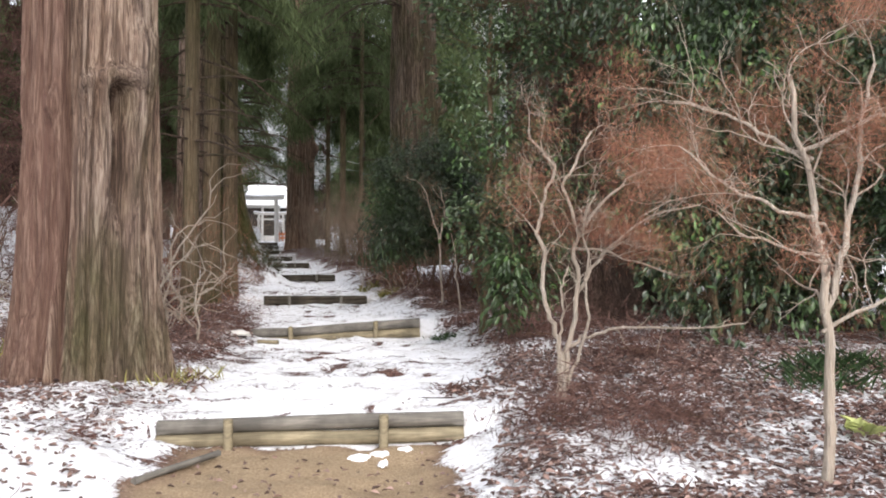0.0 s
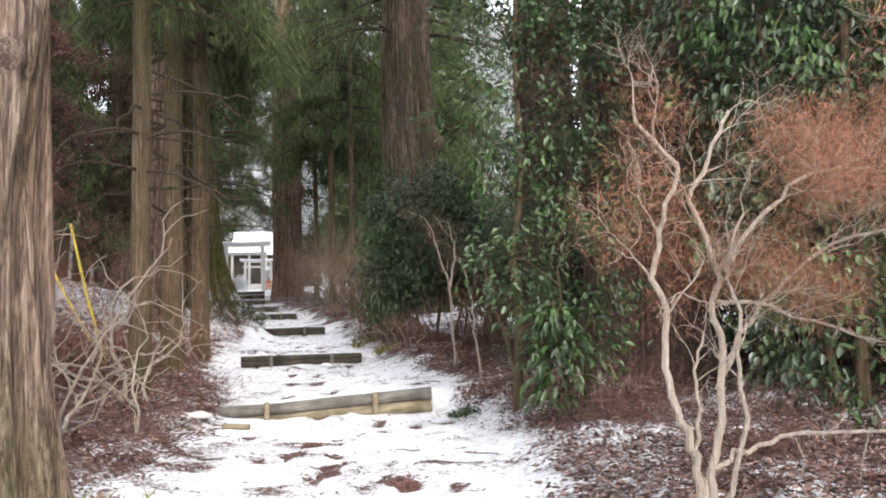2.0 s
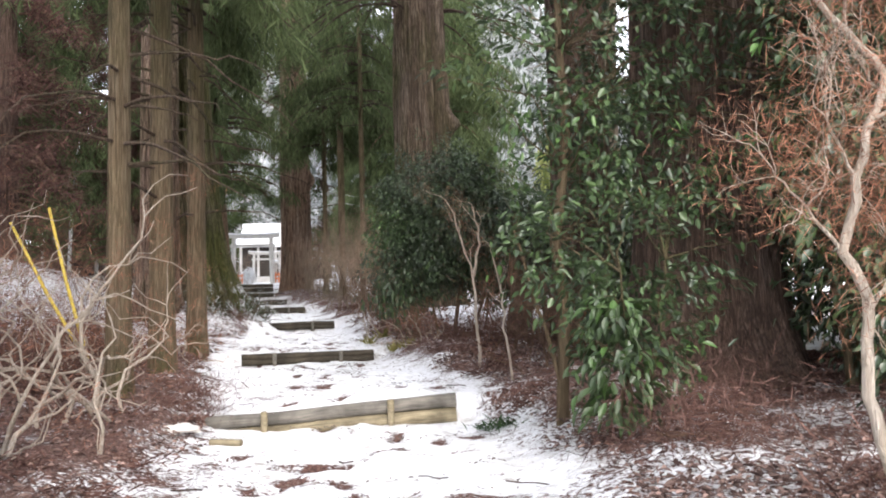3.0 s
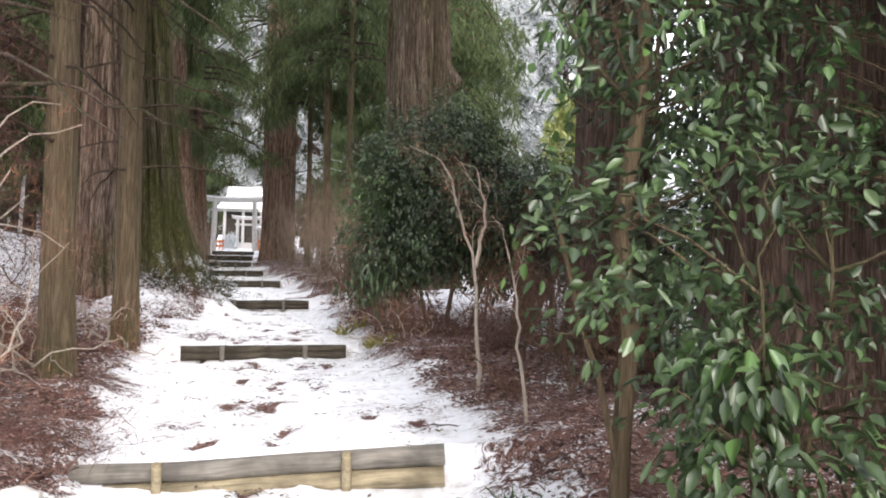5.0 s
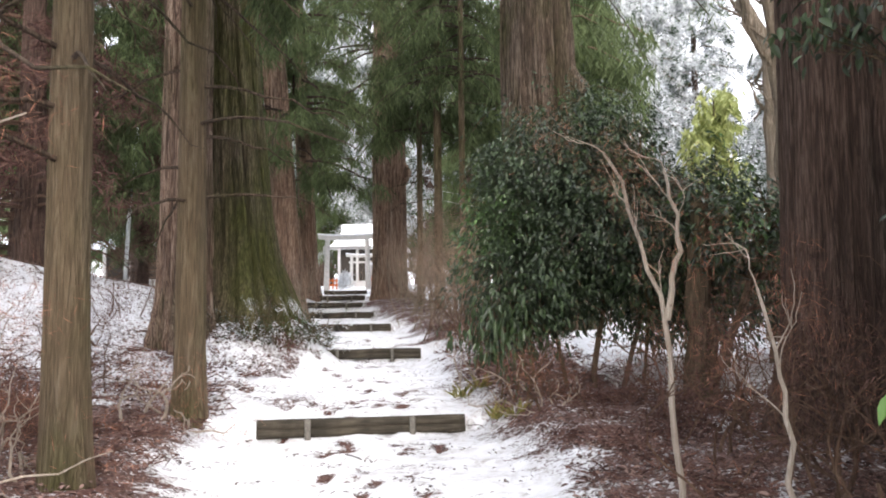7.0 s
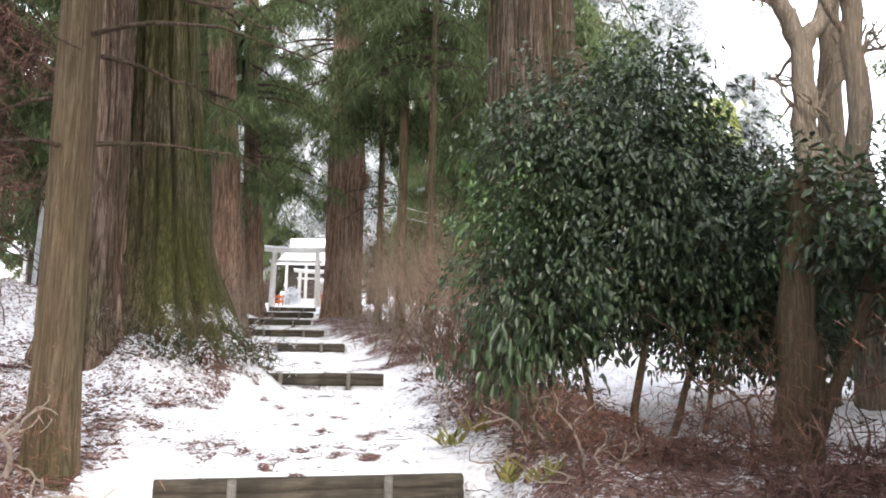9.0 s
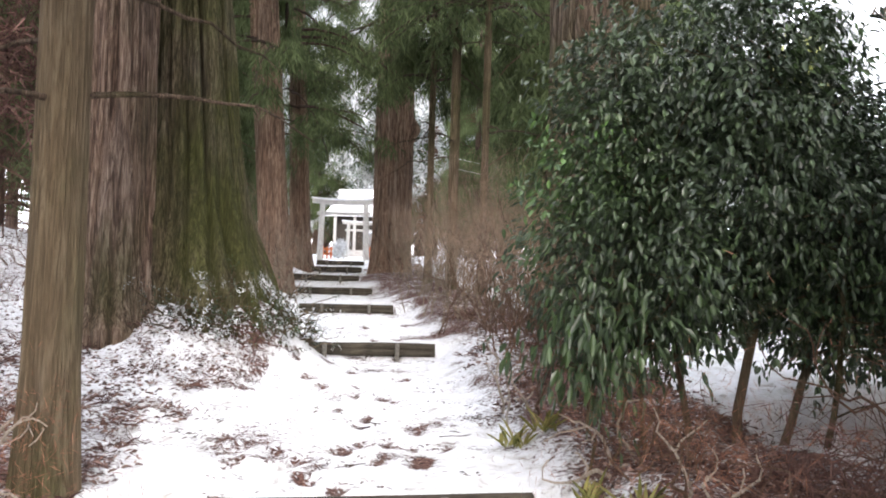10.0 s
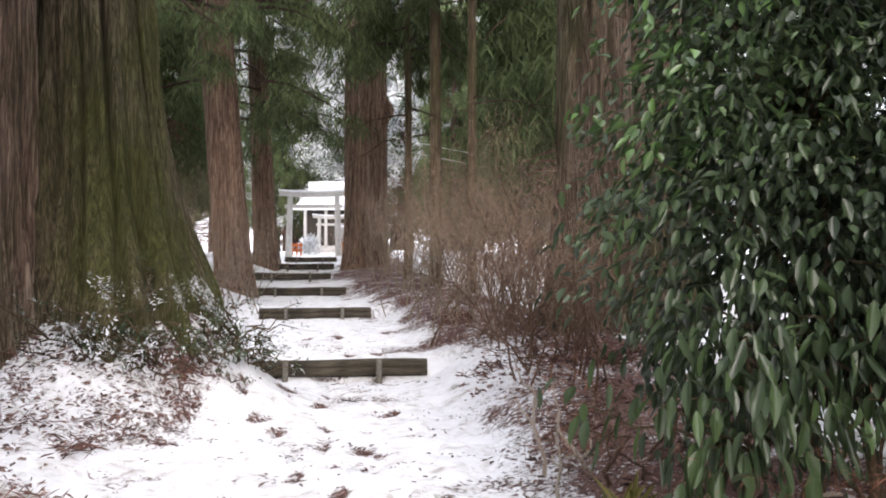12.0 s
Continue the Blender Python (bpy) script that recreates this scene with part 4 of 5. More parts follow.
# low growth at the foot of the mossy cedar
for ex, ey in ((-3.45, 20.75), (-3.0, 20.9), (-3.8, 20.5), (-3.2, 20.6), (-2.75, 21.25), (-2.6, 21.6), (-3.3, 21.0), (-2.9, 21.3), (-3.1, 20.75), (-2.8, 21.0), (-3.6, 20.6), (-2.65, 21.4)):
    evergreen("low_shrub", ex, ey, "low dark evergreen sprigs dusted with snow on cedar roots", [(0, 0, 0.12, 0.34, 0.2, 0.13)], 400, 0.045, 0.014, [(0, 0, 0, 0, 0.25, 0.007), (0.1, 0, 0.2, 0, 0.25, 0.007)], SPRIG, 0.2, "sprigs on roots")


def bare_tree(x, y, label, paths, depth):
    tree = thing("bare_tree", x, y, ground_z(x, y) - 0.05, label, "tree", "bare trees beyond the shrubs")
    for path, r in paths:
        tips, lines = [], []
        path = np.array(path, float)
        w = np.linspace(0, 1, 16)
        q = np.stack([np.interp(w, np.linspace(0, 1, len(path)), path[:, c]) for c in range(3)], -1)
        q[1:] += rng.normal(size=(15, 3)) * 0.02
        lines.append((q, r * (1 - 0.45 * w)))
        for k in (9, 11, 13, 15):
            grow(q[k], unit(q[k] - q[k - 1]) + rng.normal(size=3) * 0.5, 1.0, r * 0.3, depth, lines, tips)
        with_twigs("limb", lines, 12, BARK_TAN, tree)
    return tree


bare_tree(5.85, 23.4, "grey bare tree forking against white sky", [([(0, 0, -0.2), (0.05, 0, 3), (0, 0, 5.7)], 0.3), ([(0, 0, 5.5), (-0.5, 0, 6.6), (-0.75, 0, 8.5)], 0.17), ([(0, 0, 5.5), (0.5, 0, 6.3), (0.6, 0, 8.5)], 0.17)], 2)
bare_tree(6.6, 24.0, "grey bare tree trunk beyond shrubs", [([(0, 0, -0.2), (0.05, 0, 4), (0.1, 0, 9)], 0.28)], 2)
bare_tree(4.35, 19.3, "slender leaning bare trunk beside dark cedar", [([(0.1, 0, -0.1), (0.1, 0, 2.5), (0.0, 0, 4.5), (-0.35, 0, 7.5)], 0.16)], 2)


def maple(x, y, label, stems, reach, rust, dz=0.0, size=1.0):
    tree = thing("bare_maple", x, y, ground_z(x, y) + dz, label, "tree", "bare maples")
    tips = []
    for path, r, depth in stems:
        lines = []
        path = np.array(path, float) * size
        n = 3 * len(path)
        w = np.linspace(0, 1, n)
        q = np.stack([np.interp(w, np.linspace(0, 1, len(path)), path[:, c]) for c in range(3)], -1)
        q[1:] += rng.normal(size=(n - 1, 3)) * 0.008
        rad = r * (1 - 0.6 * w)
        lines.append((q, rad))
        for f in (0.45, 0.55, 0.66, 0.76, 0.85, 0.92, 1.0) if depth >= 0 else ():
            k = int(f * (n - 1))
            way = unit(q[k] - q[k - 1]) + rng.normal(size=3) * 0.55 + np.array([0.3, -0.1, 0.1])
            grow(q[k], way, reach * rng.uniform(0.6, 1.1), rad[k] * 0.45, depth, lines, tips, 0.24, (2, 4), (0.55, 0.8), 0.08)
        with_twigs("limb", lines, 8, BARK_PALE, tree, "pale bare twisted limb")
    tips = np.array(tips)
    pads = tips[vnoise(tips[:, 0] * 3.1 + x, tips[:, 1] * 3.1, tips[:, 2] * 4.0) > 0.12]
    C = pads[rng.choice(len(pads), rust)]
    V, F = sprays(C, 52, 0.055, 0.0017, 0.5, 1.0, 0.075)
    tagged(piece("caught_litter", mesh_np("caught_litter", V, F), NEEDLE_DEAD, tree, "rust-brown dead sprays caught in twigs"), kind="stuff")
    return tree


maple(1.42, 5.52, "bare pale-barked maple with rusty dead sprays", [
    ([(0, 0, -0.1), (0.0, 0, 0.1), (-0.01, 0, 0.22), (-0.01, 0, 0.36)], 0.05, -1),
    ([(-0.01, 0, 0.12), (-0.02, 0, 0.34), (-0.05, 0, 0.5), (-0.12, 0, 0.66), (-0.15, 0.02, 0.86), (-0.12, 0.02, 1.04), (-0.18, 0.02, 1.18), (-0.14, 0, 1.31), (-0.12, 0, 1.5), (-0.05, 0, 1.62), (-0.15, 0, 1.74), (-0.27, 0, 1.88)], 0.021, 3),
    ([(0.01, 0, 0.12), (0.04, 0.01, 0.38), (0.09, 0.02, 0.61), (0.12, 0.03, 0.82), (0.08, 0.04, 1.07), (0.14, 0.05, 1.18), (0.06, 0.05, 1.36), (0.01, 0.05, 1.54), (0.15, 0.08, 1.74), (0.22, 0.1, 1.9)], 0.021, 3),
    ([(0.02, -0.02, 0.08), (0.1, -0.04, 0.32), (0.17, -0.04, 0.55), (0.15, -0.03, 0.8), (0.19, -0.02, 1.0), (0.12, 0, 1.2), (0.24, 0.03, 1.45)], 0.014, 2),
    ([(-0.01, 0.02, 0.1), (-0.02, 0.05, 0.4), (0.03, 0.06, 0.62), (0.0, 0.06, 0.8), (0.05, 0.06, 0.95)], 0.013, 1),
    ([(0.02, 0, 0.38), (0.15, -0.02, 0.45), (0.32, -0.03, 0.5), (0.62, -0.05, 0.53), (0.99, -0.05, 0.5), (1.32, 0, 0.54)], 0.014, 0),
    ([(0.1, 0.04, 1.07), (0.3, 0.05, 1.06), (0.47, 0.05, 1.0), (0.84, 0.05, 0.89)], 0.011, 1),
    ([(0.09, 0.03, 0.7), (0.2, 0.08, 0.9), (0.4, 0.1, 1.1), (0.65, 0.12, 1.3), (1.05, 0.15, 1.4)], 0.015, 3),
    ([(0.14, 0.05, 1.2), (0.28, 0.08, 1.36), (0.5, 0.1, 1.58), (0.7, 0.12, 1.66), (0.95, 0.15, 1.66)], 0.013, 3)], 0.22, 620, size=1.05)
maple(2.36, 3.8, "bare pale-barked maple with rusty crown", [
    ([(0, 0, -0.1), (0.05, 0, 0.25), (0.03, 0, 0.5), (0.06, 0, 0.72), (0.01, 0, 0.95), (0.02, 0, 1.15), (-0.05, 0, 1.4), (-0.06, 0, 1.6), (-0.14, 0, 1.8), (-0.18, 0, 2.15)], 0.031, 2),
    ([(0.01, 0, 0.9), (0.09, 0, 1.1), (0.12, 0, 1.3), (0.2, 0, 1.6), (0.22, 0, 1.9), (0.28, 0, 2.2)], 0.022, 2),
    ([(-0.04, 0, 1.4), (-0.2, 0.02, 1.42), (-0.4, 0.05, 1.52), (-0.55, 0.08, 1.6), (-0.72, 0.1, 1.78)], 0.012, 1),
    ([(-0.05, 0, 1.7), (-0.25, 0.1, 1.85), (-0.5, 0.1, 1.95), (-0.75, 0.1, 2.0)], 0.012, 2),
    ([(-0.1, 0, 1.75), (0.2, -0.1, 1.9), (0.5, -0.1, 2.0), (0.8, -0.1, 2.0)], 0.012, 2),
    ([(0.03, 0, 1.2), (-0.2, -0.05, 1.22), (-0.45, -0.05, 1.3), (-0.62, -0.05, 1.42)], 0.009, 1),
    ([(0.0, 0, 0.8), (0.35, -0.05, 1.0), (0.7, 0, 1.1)], 0.012, 1)], 0.36, 600)


def sapling(x, y, label, paths, r):
    tree = thing("sapling", x, y, ground_z(x, y), label, "sapling", "bare saplings beside path")
    tips = []
    for path in paths:
        path = np.array(path, float)
        w = np.linspace(0, 1, 12)
        q = np.stack([np.interp(w, np.linspace(0, 1, len(path)), path[:, c]) for c in range(3)], -1)
        q[1:] += rng.normal(size=(11, 3)) * 0.012
        V, F = tubes([(q, r * (1 - 0.6 * w))], 8)
        stem = piece("stem", smooth(mesh_np("stem", V, F)), BARK_PALE, tree)
        for k in (6, 8, 9, 11):
            lines = []
            grow(q[k], unit(q[k] - q[k - 1]) + rng.normal(size=3) * 0.4, 0.2, r * 0.25, 1, lines, tips)
            V, F = tubes(lines, 5)
            tagged(piece("twig", smooth(mesh_np("twig", V, F)), BARK_PALE, stem), kind="stuff")
    V, F = sprays(np.array(tips), 44, 0.07, 0.002, 0.5, 0.9, 0.08)
    tagged(piece("caught_litter", mesh_np("caught_litter", V, F), NEEDLE_DEAD, tree, "rust-brown dead sprays caught in twigs"), kind="stuff")


sapling(1.22, 12.85, "forked pale sapling beside path", [[(0, 0, -0.1), (0.0, 0, 0.4), (-0.03, 0, 0.8), (-0.03, 0, 1.2), (-0.14, 0, 1.42), (-0.22, 0, 1.75), (-0.34, 0, 2.05)], [(-0.03, 0, 1.1), (0.03, 0, 1.4), (0.05, 0, 1.65), (-0.05, 0, 1.95)]], 0.02)
sapling(1.4, 11.5, "thin crooked bare sapling beside path", [[(0, 0, -0.1), (-0.06, 0, 0.4), (-0.1, 0, 0.75), (-0.1, 0, 0.95), (-0.18, 0, 1.3)]], 0.015)


def brush(name, x, y, label, n, h, spread, mat, twig=0.3, depth=2, rust=0, group="brush", thick=0.014, lean=0.35):
    bush = thing(name, x, y, ground_z(x, y), label, "bush", group)
    tips = []
    for _ in range(n):
        lines = []
        p = rng.normal(size=3) * spread * (1, 1, 0)
        p[2] = -0.05
        grow(p, (rng.normal() * lean, rng.normal() * lean, 1.0), h * rng.uniform(0.35, 0.6), thick * rng.uniform(0.6, 1.3), depth, lines, tips, twig, (1, 3), (0.55, 0.8), 0.3, 5)
        with_twigs("stem", lines, 6, mat, bush)
    if rust:
        tips = np.array(tips)
        V, F = sprays(tips[rng.choice(len(tips), rust)], 20, 0.09, 0.0026, 0.0, 1.0)
        tagged(piece("twig_haze", mesh_np("twig_haze", V, F), {"thicket_bush": TWIG_TAN, "brown_thicket": LITTER_RED}.get(name, NEEDLE_DEAD), bush, "fine brown dead twigs"), kind="stuff")
    return bush


# twisted azaleas on the left, and the tan thicket along the right
for bx, by, h in ((-2.35, 10.5, 1.8), (-2.9, 11.2, 2.0), (-3.3, 12.6, 1.0), (-2.6, 9.3, 1.4), (-3.6, 10.0, 2.0), (-3.1, 14.2, 0.8), (-4.1, 12.0, 2.1), (-3.2, 16.2, 0.8), (-4.3, 14.6, 0.9)):
    brush("azalea_bush", bx, by, "leafless azalea with twisted pale stems", 5, h, 0.2, BARK_PALE, 0.42, 2, 105, "leafless azaleas", 0.021)
for bx, by, h in ((0.55, 17.2, 0.9), (0.9, 16.2, 0.8), (0.0, 19.0, 0.9)):
    brush("azalea_bush", bx, by, "low leafless azalea with twisted pale stems", 4, h, 0.1, BARK_PALE, 0.5, 1, 30, "leafless azaleas", 0.018, 0.8)
for bx, by, h in ((0.15, 22.3, 0.9), (0.1, 23.6, 1.5), (-0.5, 25.0, 1.5), (0.1, 26.4, 1.8), (-1.0, 27.6, 1.6), (-0.4, 29.0, 1.8), (-1.6, 31.2, 1.6), (-0.9, 32.3, 1.8), (-2.2, 34.2, 1.6), (-2.6, 36.6, 1.5), (0.8, 28.0, 1.9), (0.9, 24.8, 1.7), (1.8, 29.5, 2.0), (0.6, 31.0, 2.0), (0.2, 34.0, 2.0), (1.6, 33.0, 2.2), (-1.0, 36.0, 2.0), (-0.4, 38.5, 2.2), (2.6, 27.0, 2.0), (0.5, 21.2, 0.9), (0.55, 22.6, 1.3), (-0.55, 23.9, 1.2), (-0.95, 26.2, 1.2), (0.5, 25.6, 1.7), (-1.5, 29.6, 1.3), (-4.6, 27.4, 1.1), (-5.1, 28.6, 1.3), (-5.7, 28.0, 1.5), (-7.2, 28.4, 1.6), (-8.0, 31.0, 1.8), (-7.6, 34.0, 1.8), (-6.7, 26.0, 1.3)):
    brush("thicket_bush", bx, by, "tan leafless thicket bush along path", 12, h * 1.3, 0.38, BARK_TAN if by > 24 else BARK_TWIG, 0.2, 2, 170, "tan thicket", 0.012)
for bx, by, h in ((0.7, 16.6, 0.7), (0.35, 18.9, 0.8), (2.0, 12.3, 1.1), (2.3, 14.0, 1.3), (1.8, 15.6, 0.9), (2.4, 17.0, 1.1), (-5.6, 15.5, 1.2), (-6.2, 18.0, 1.3), (-5.2, 13.0, 1.2)):
    brush("bare_bush", bx, by, "low brown leafless bush on litter", 6, h, 0.3, BARK_TWIG, 0.4, 2, 60, "low leafless bushes")

# brown thicket before the dark cedars
for bx, by, h in ((2.35, 13.4, 1.2), (2.9, 14.0, 1.3), (2.2, 14.6, 1.0), (2.7, 12.6, 1.3), (3.6, 13.6, 1.5), (-4.7, 13.4, 1.0), (-5.5, 15.0, 1.0), (-5.2, 11.4, 2.2), (-6.3, 13.2, 1.4), (-4.9, 17.0, 0.9), (-6.2, 20.0, 0.8), (-7.6, 19.0, 1.0), (-6.0, 24.0, 1.0), (-6.9, 22.5, 1.6), (-8.4, 24.5, 2.0), (-7.4, 15.0, 2.6), (-9.2, 21.0, 2.6), (-8.2, 17.2, 3.0)):
    brush("brown_thicket", bx, by, "dense brown leafless thicket under cedars", 7, h, 0.35, BARK_TWIG, 0.35, 2, 110 if bx > 0 else 250, "brown thicket", 0.013)

# ---------------------------------------------------------------- ground litter


def scatter(n, area, keep):
    """Random places in (x0, x1, y0, y1) that keep() accepts, set on the ground."""
    x, y = rng.uniform(area[0], area[1], n), rng.uniform(area[2], area[3], n)
    ok = keep(x, y)
    x, y = x[ok], y[ok]
    return np.stack([x, y, base_height(x, y) + 0.012], -1)


def off_path(x, y):
    d = np.abs(x - np.interp(y, *XC)) - np.interp(y, *HW)
    return (d + 0.5 * fbm(x * 1.3, y * 1.3) > 0.05) & ~((x > 1.75) & (y > 17.2))


def litter(name, P, L, W, mat, label, curl=0.5):
    n = len(P)
    az = rng.uniform(0, 2 * np.pi, n)
    D = np.stack([np.cos(az), np.sin(az), rng.uniform(-0.1, curl, n)], -1)
    N = np.array([0, 0, 1.0]) + rng.normal(size=(n, 3)) * 0.9 * curl
    V, F = leaves(P + rng.uniform(0, 0.03, (n, 1)) * (0, 0, 1), D, N, L * rng.uniform(0.5, 1.3, n), W * rng.uniform(0.5, 1.3, n), curl)
    tagged(piece(name, mesh_np(name, V, F), mat), label, "leaf litter", kind="stuff")


def leafy(x, y):
    return off_path(x, y) & (np.hypot(x + 2.75, y - 21.4) > 0.9)


litter("leaf_litter", np.concatenate([scatter(44000, (-6, 5.5, 2, 24), leafy), scatter(8000, (0.4, 4.6, 2.6, 8), leafy), scatter(7000, (-11, -6, 12, 30), leafy)]), 0.055, 0.026, LITTER, "curled brown fallen leaves between snow patches")
heart = scatter(420, (-4, 1.4, 5.6, 26), lambda x, y: ~off_path(x, y))
spots = np.repeat(heart, 16, 0) + rng.normal(size=(len(heart) * 16, 3)) * (0.11, 0.024, 0)
spots = spots[rng.uniform(size=len(spots)) < np.repeat(rng.uniform(0.1, 1, len(heart)) ** 2, 16)]
spots[:, 2] = base_height(spots[:, 0], spots[:, 1]) + 0.008
litter("path_leaves", spots, 0.05, 0.02, LITTER_DARK, "clumps of brown leaves trodden into snow", 0.15)


def tufts(name, P, per, L, mat, label):
    n = len(P) * per
    base = np.repeat(P, per, 0) + rng.normal(size=(n, 3)) * (0.1, 0.1, 0.015)
    d = unit(rng.normal(size=(n, 3)) * (1, 1, 0.35) + (0, 0, 0.25))
    s = unit(np.cross(d, rand_dirs(n)))
    ln = L * rng.uniform(0.5, 1.3, (n, 1))
    v = np.stack([base - s * 0.0025, base + s * 0.0025, base + d * ln * 0.6 + s * 0.003 + (0, 0, 0.01), base + d * ln], 1)
    tagged(piece(name, mesh_np(name, v.reshape(-1, 3), np.arange(n)[:, None] * 4 + np.arange(4)), mat), label, "litter", kind="stuff")


tufts("cedar_litter", scatter(1150, (-6, 5.5, 2.5, 26), lambda x, y: off_path(x, y) & (vnoise(x * 0.9, y * 0.9) > np.interp(y, [3, 9], [0.1, -0.25])) & (np.hypot(x + 3.0, y - 21.2) > 1.1)), 52, 0.12, LITTER_RED, "dark red fallen cedar sprays on ground")


def twigs(name, P, label):
    lines = []
    for p in P:
        az = rng.normal() * 0.7 + (math.pi if rng.uniform() < 0.5 else 0)
        ln = rng.uniform(0.06, 0.3)
        u = np.linspace(0, 1, 4)[:, None]
        q = p + u * ln * np.array([np.cos(az), np.sin(az), 0.03]) + rng.normal(size=(4, 3)) * 0.004
        lines.append((q, np.full(4, rng.uniform(0.002, 0.006))))
    V, F = tubes(lines, 4)
    tagged(piece(name, mesh_np(name, V, F), BARK_DARK), label, "twigs", kind="stuff")


litter("dirt_litter", scatter(260, (-1.2, 0.6, 3.5, 5.35), lambda x, y: vnoise(x * 3, y * 3) > 0.0), 0.045, 0.02, LITTER, "brown leaf scraps on bare dirt")
twigs("fallen_twigs", scatter(60, (-4, 1.4, 5.7, 26), lambda x, y: ~off_path(x, y)), "dark twigs lying on trodden snow")

# heaps of dead sprays under the maples
for hx, hy, hs in ((1.7, 4.4, 1), (1.25, 4.95, 1), (2.1, 4.9, 1), (1.9, 8.3, 1.3), (2.6, 7.2, 1.2), (2.5, 8.9, 1.3), (-1.8, 11.45, 1), (-4.5, 12.4, 2), (-4.0, 13.5, 1.7), (-5.0, 14.2, 2.2), (-3.9, 14.9, 1.6), (-5.4, 13.2, 2.2), (-4.6, 15.8, 1.8), (-3.5, 12.0, 1.4), (1.9, 15.2, 1.5), (1.6, 16.3, 1.4)):
    heap = thing("dead_spray_heap", hx, hy, ground_z(hx, hy), "heap of rust-brown dead cedar sprays", "litter", "heaps of dead sprays", s=hs)
    for k in range(3):
        az = rng.uniform(0, 2 * np.pi)
        V, F = sprays(rng.normal(size=(24, 3)) * (0.13, 0.11, 0.03) + (0.09 * np.cos(az), 0.09 * np.sin(az), 0.1), 16, 0.16, 0.005, 0.1, 1.0)
        tagged(piece("spray_mass", mesh_np("spray_mass", V, F), LITTER_RED, heap), kind="stuff")
        line = np.stack([np.linspace(-0.14, 0.16, 5) * np.cos(az), np.linspace(-0.14, 0.16, 5) * np.sin(az), 0.08 + rng.normal(size=5) * 0.012], -1)
        V, F = tubes([(line, np.linspace(0.006, 0.002, 5))], 5)
        piece("twig", mesh_np("twig", V, F), BARK_TWIG, heap, "thin brown dead twig")

# ---------------------------------------------------------------- shrine at the top
def beam(bm, x0, x1, y, z, sy, sz, lift=0.0, n=12):
    """A beam along x whose ends rise by lift."""
    rows = []
    for k in range(n + 1):
        u = k / n
        x, h = x0 + (x1 - x0) * u, lift * abs(2 * u - 1) ** 2.5
        rows.append([bm.verts.new((x, y + a * sy / 2, z + h + b * sz / 2)) for a, b in ((-1, -1), (1, -1), (1.15, 1), (-1.15, 1))])
    for p, q in zip(rows, rows[1:]):
        for j in range(4):
            bm.faces.new((p[j], q[j], q[(j + 1) % 4], p[(j + 1) % 4]))
    bm.faces.new(rows[0])
    bm.faces.new(rows[-1][::-1])
    bmesh.ops.recalc_face_normals(bm, faces=bm.faces[:])
    return bm


def torii(x, y, z, width, height, s, label):
    gate = thing("torii_gate", x, y, z, label, "gate", "torii gates")
    for side in (-1, 1):
        bm = bmesh.new()
        bmesh.ops.create_cone(bm, cap_ends=True, segments=20, radius1=0.15 * s, radius2=0.12 * s, depth=height, matrix=pose(side * width / 2, 0, height / 2, 0, side * -1.5, 0))
        part("post", bm, STONE, gate)
    part("lintel", beam(bmesh.new(), -width / 2 - 0.45 * s, width / 2 + 0.45 * s, 0, height + 0.06 * s, 0.24 * s, 0.2 * s, 0.07), STONE, gate)
    part("snow_cap", beam(bmesh.new(), -width / 2 - 0.47 * s, width / 2 + 0.47 * s, 0, height + 0.21 * s, 0.24 * s, 0.09 * s, 0.07), SNOW, gate, "snow lying on lintel")
    part("tie_beam", beam(bmesh.new(), -width / 2 - 0.2 * s, width / 2 + 0.2 * s, 0, height - 0.45 * s, 0.12 * s, 0.16 * s), STONE, gate)
    return gate


torii(-6.78, 48.4, ground_z(-6.78, 48.4) - 0.05, 2.15, 2.7, 1.0, "pale stone gate with snow on its lintel")
torii(-7.05, 56.5, ground_z(-7.05, 56.5) - 0.05, 1.75, 2.0, 0.75, "smaller pale stone gate before shrine hall")


def hall(x, y, z, w, d, wall, ridge, label):
    house = thing("shrine_hall", x, y, z, label, "building")
    bm = bmesh.new()
    box(bm, 0, 0, wall / 2, w * 0.8, d * 0.75, wall)
    part("wall", bm, WALL_DARK, house, "dark timber wall")
    for side, name in ((-1, "roof"), (1, "roof")):
        bm = bmesh.new()
        rows = []
        for k in range(9):
            u = k / 8
            yy, zz = side * d / 2 * (1 - u), wall - 0.1 + (ridge - wall) * u**1.4
            half = w / 2 * (1 - 0.22 * u)
            rows.append([bm.verts.new((-half, yy, zz)), bm.verts.new((half, yy, zz)), bm.verts.new((half, yy, zz + 0.22)), bm.verts.new((-half, yy, zz + 0.22))])
        for p, q in zip(rows, rows[1:]):
            for j in range(4):
                bm.faces.new((p[j], p[(j + 1) % 4], q[(j + 1) % 4], q[j]))
        bm.faces.new(rows[0])
        bmesh.ops.recalc_face_normals(bm, faces=bm.faces[:])
        part("roof", bm, SNOW, house, "thick snow on roof slope")
    bm = bmesh.new()
    box(bm, 0, 0, ridge + 0.25, w * 0.8, 0.45, 0.4, bevel=0.06)
    part("ridge", bm, SNOW, house, "snow-covered ridge beam")
    for k in range(4):
        bm = bmesh.new()
        box(bm, -w * 0.36 + k * w * 0.24, -d * 0.46, wall / 2, 0.16, 0.16, wall)
        part("pillar", bm, STONE, house)
    bm = bmesh.new()
    box(bm, 0, -d * 0.44, 0.25, w * 0.82, 0.6, 0.5)
    part("porch_step", bm, STONE, house)
    return house


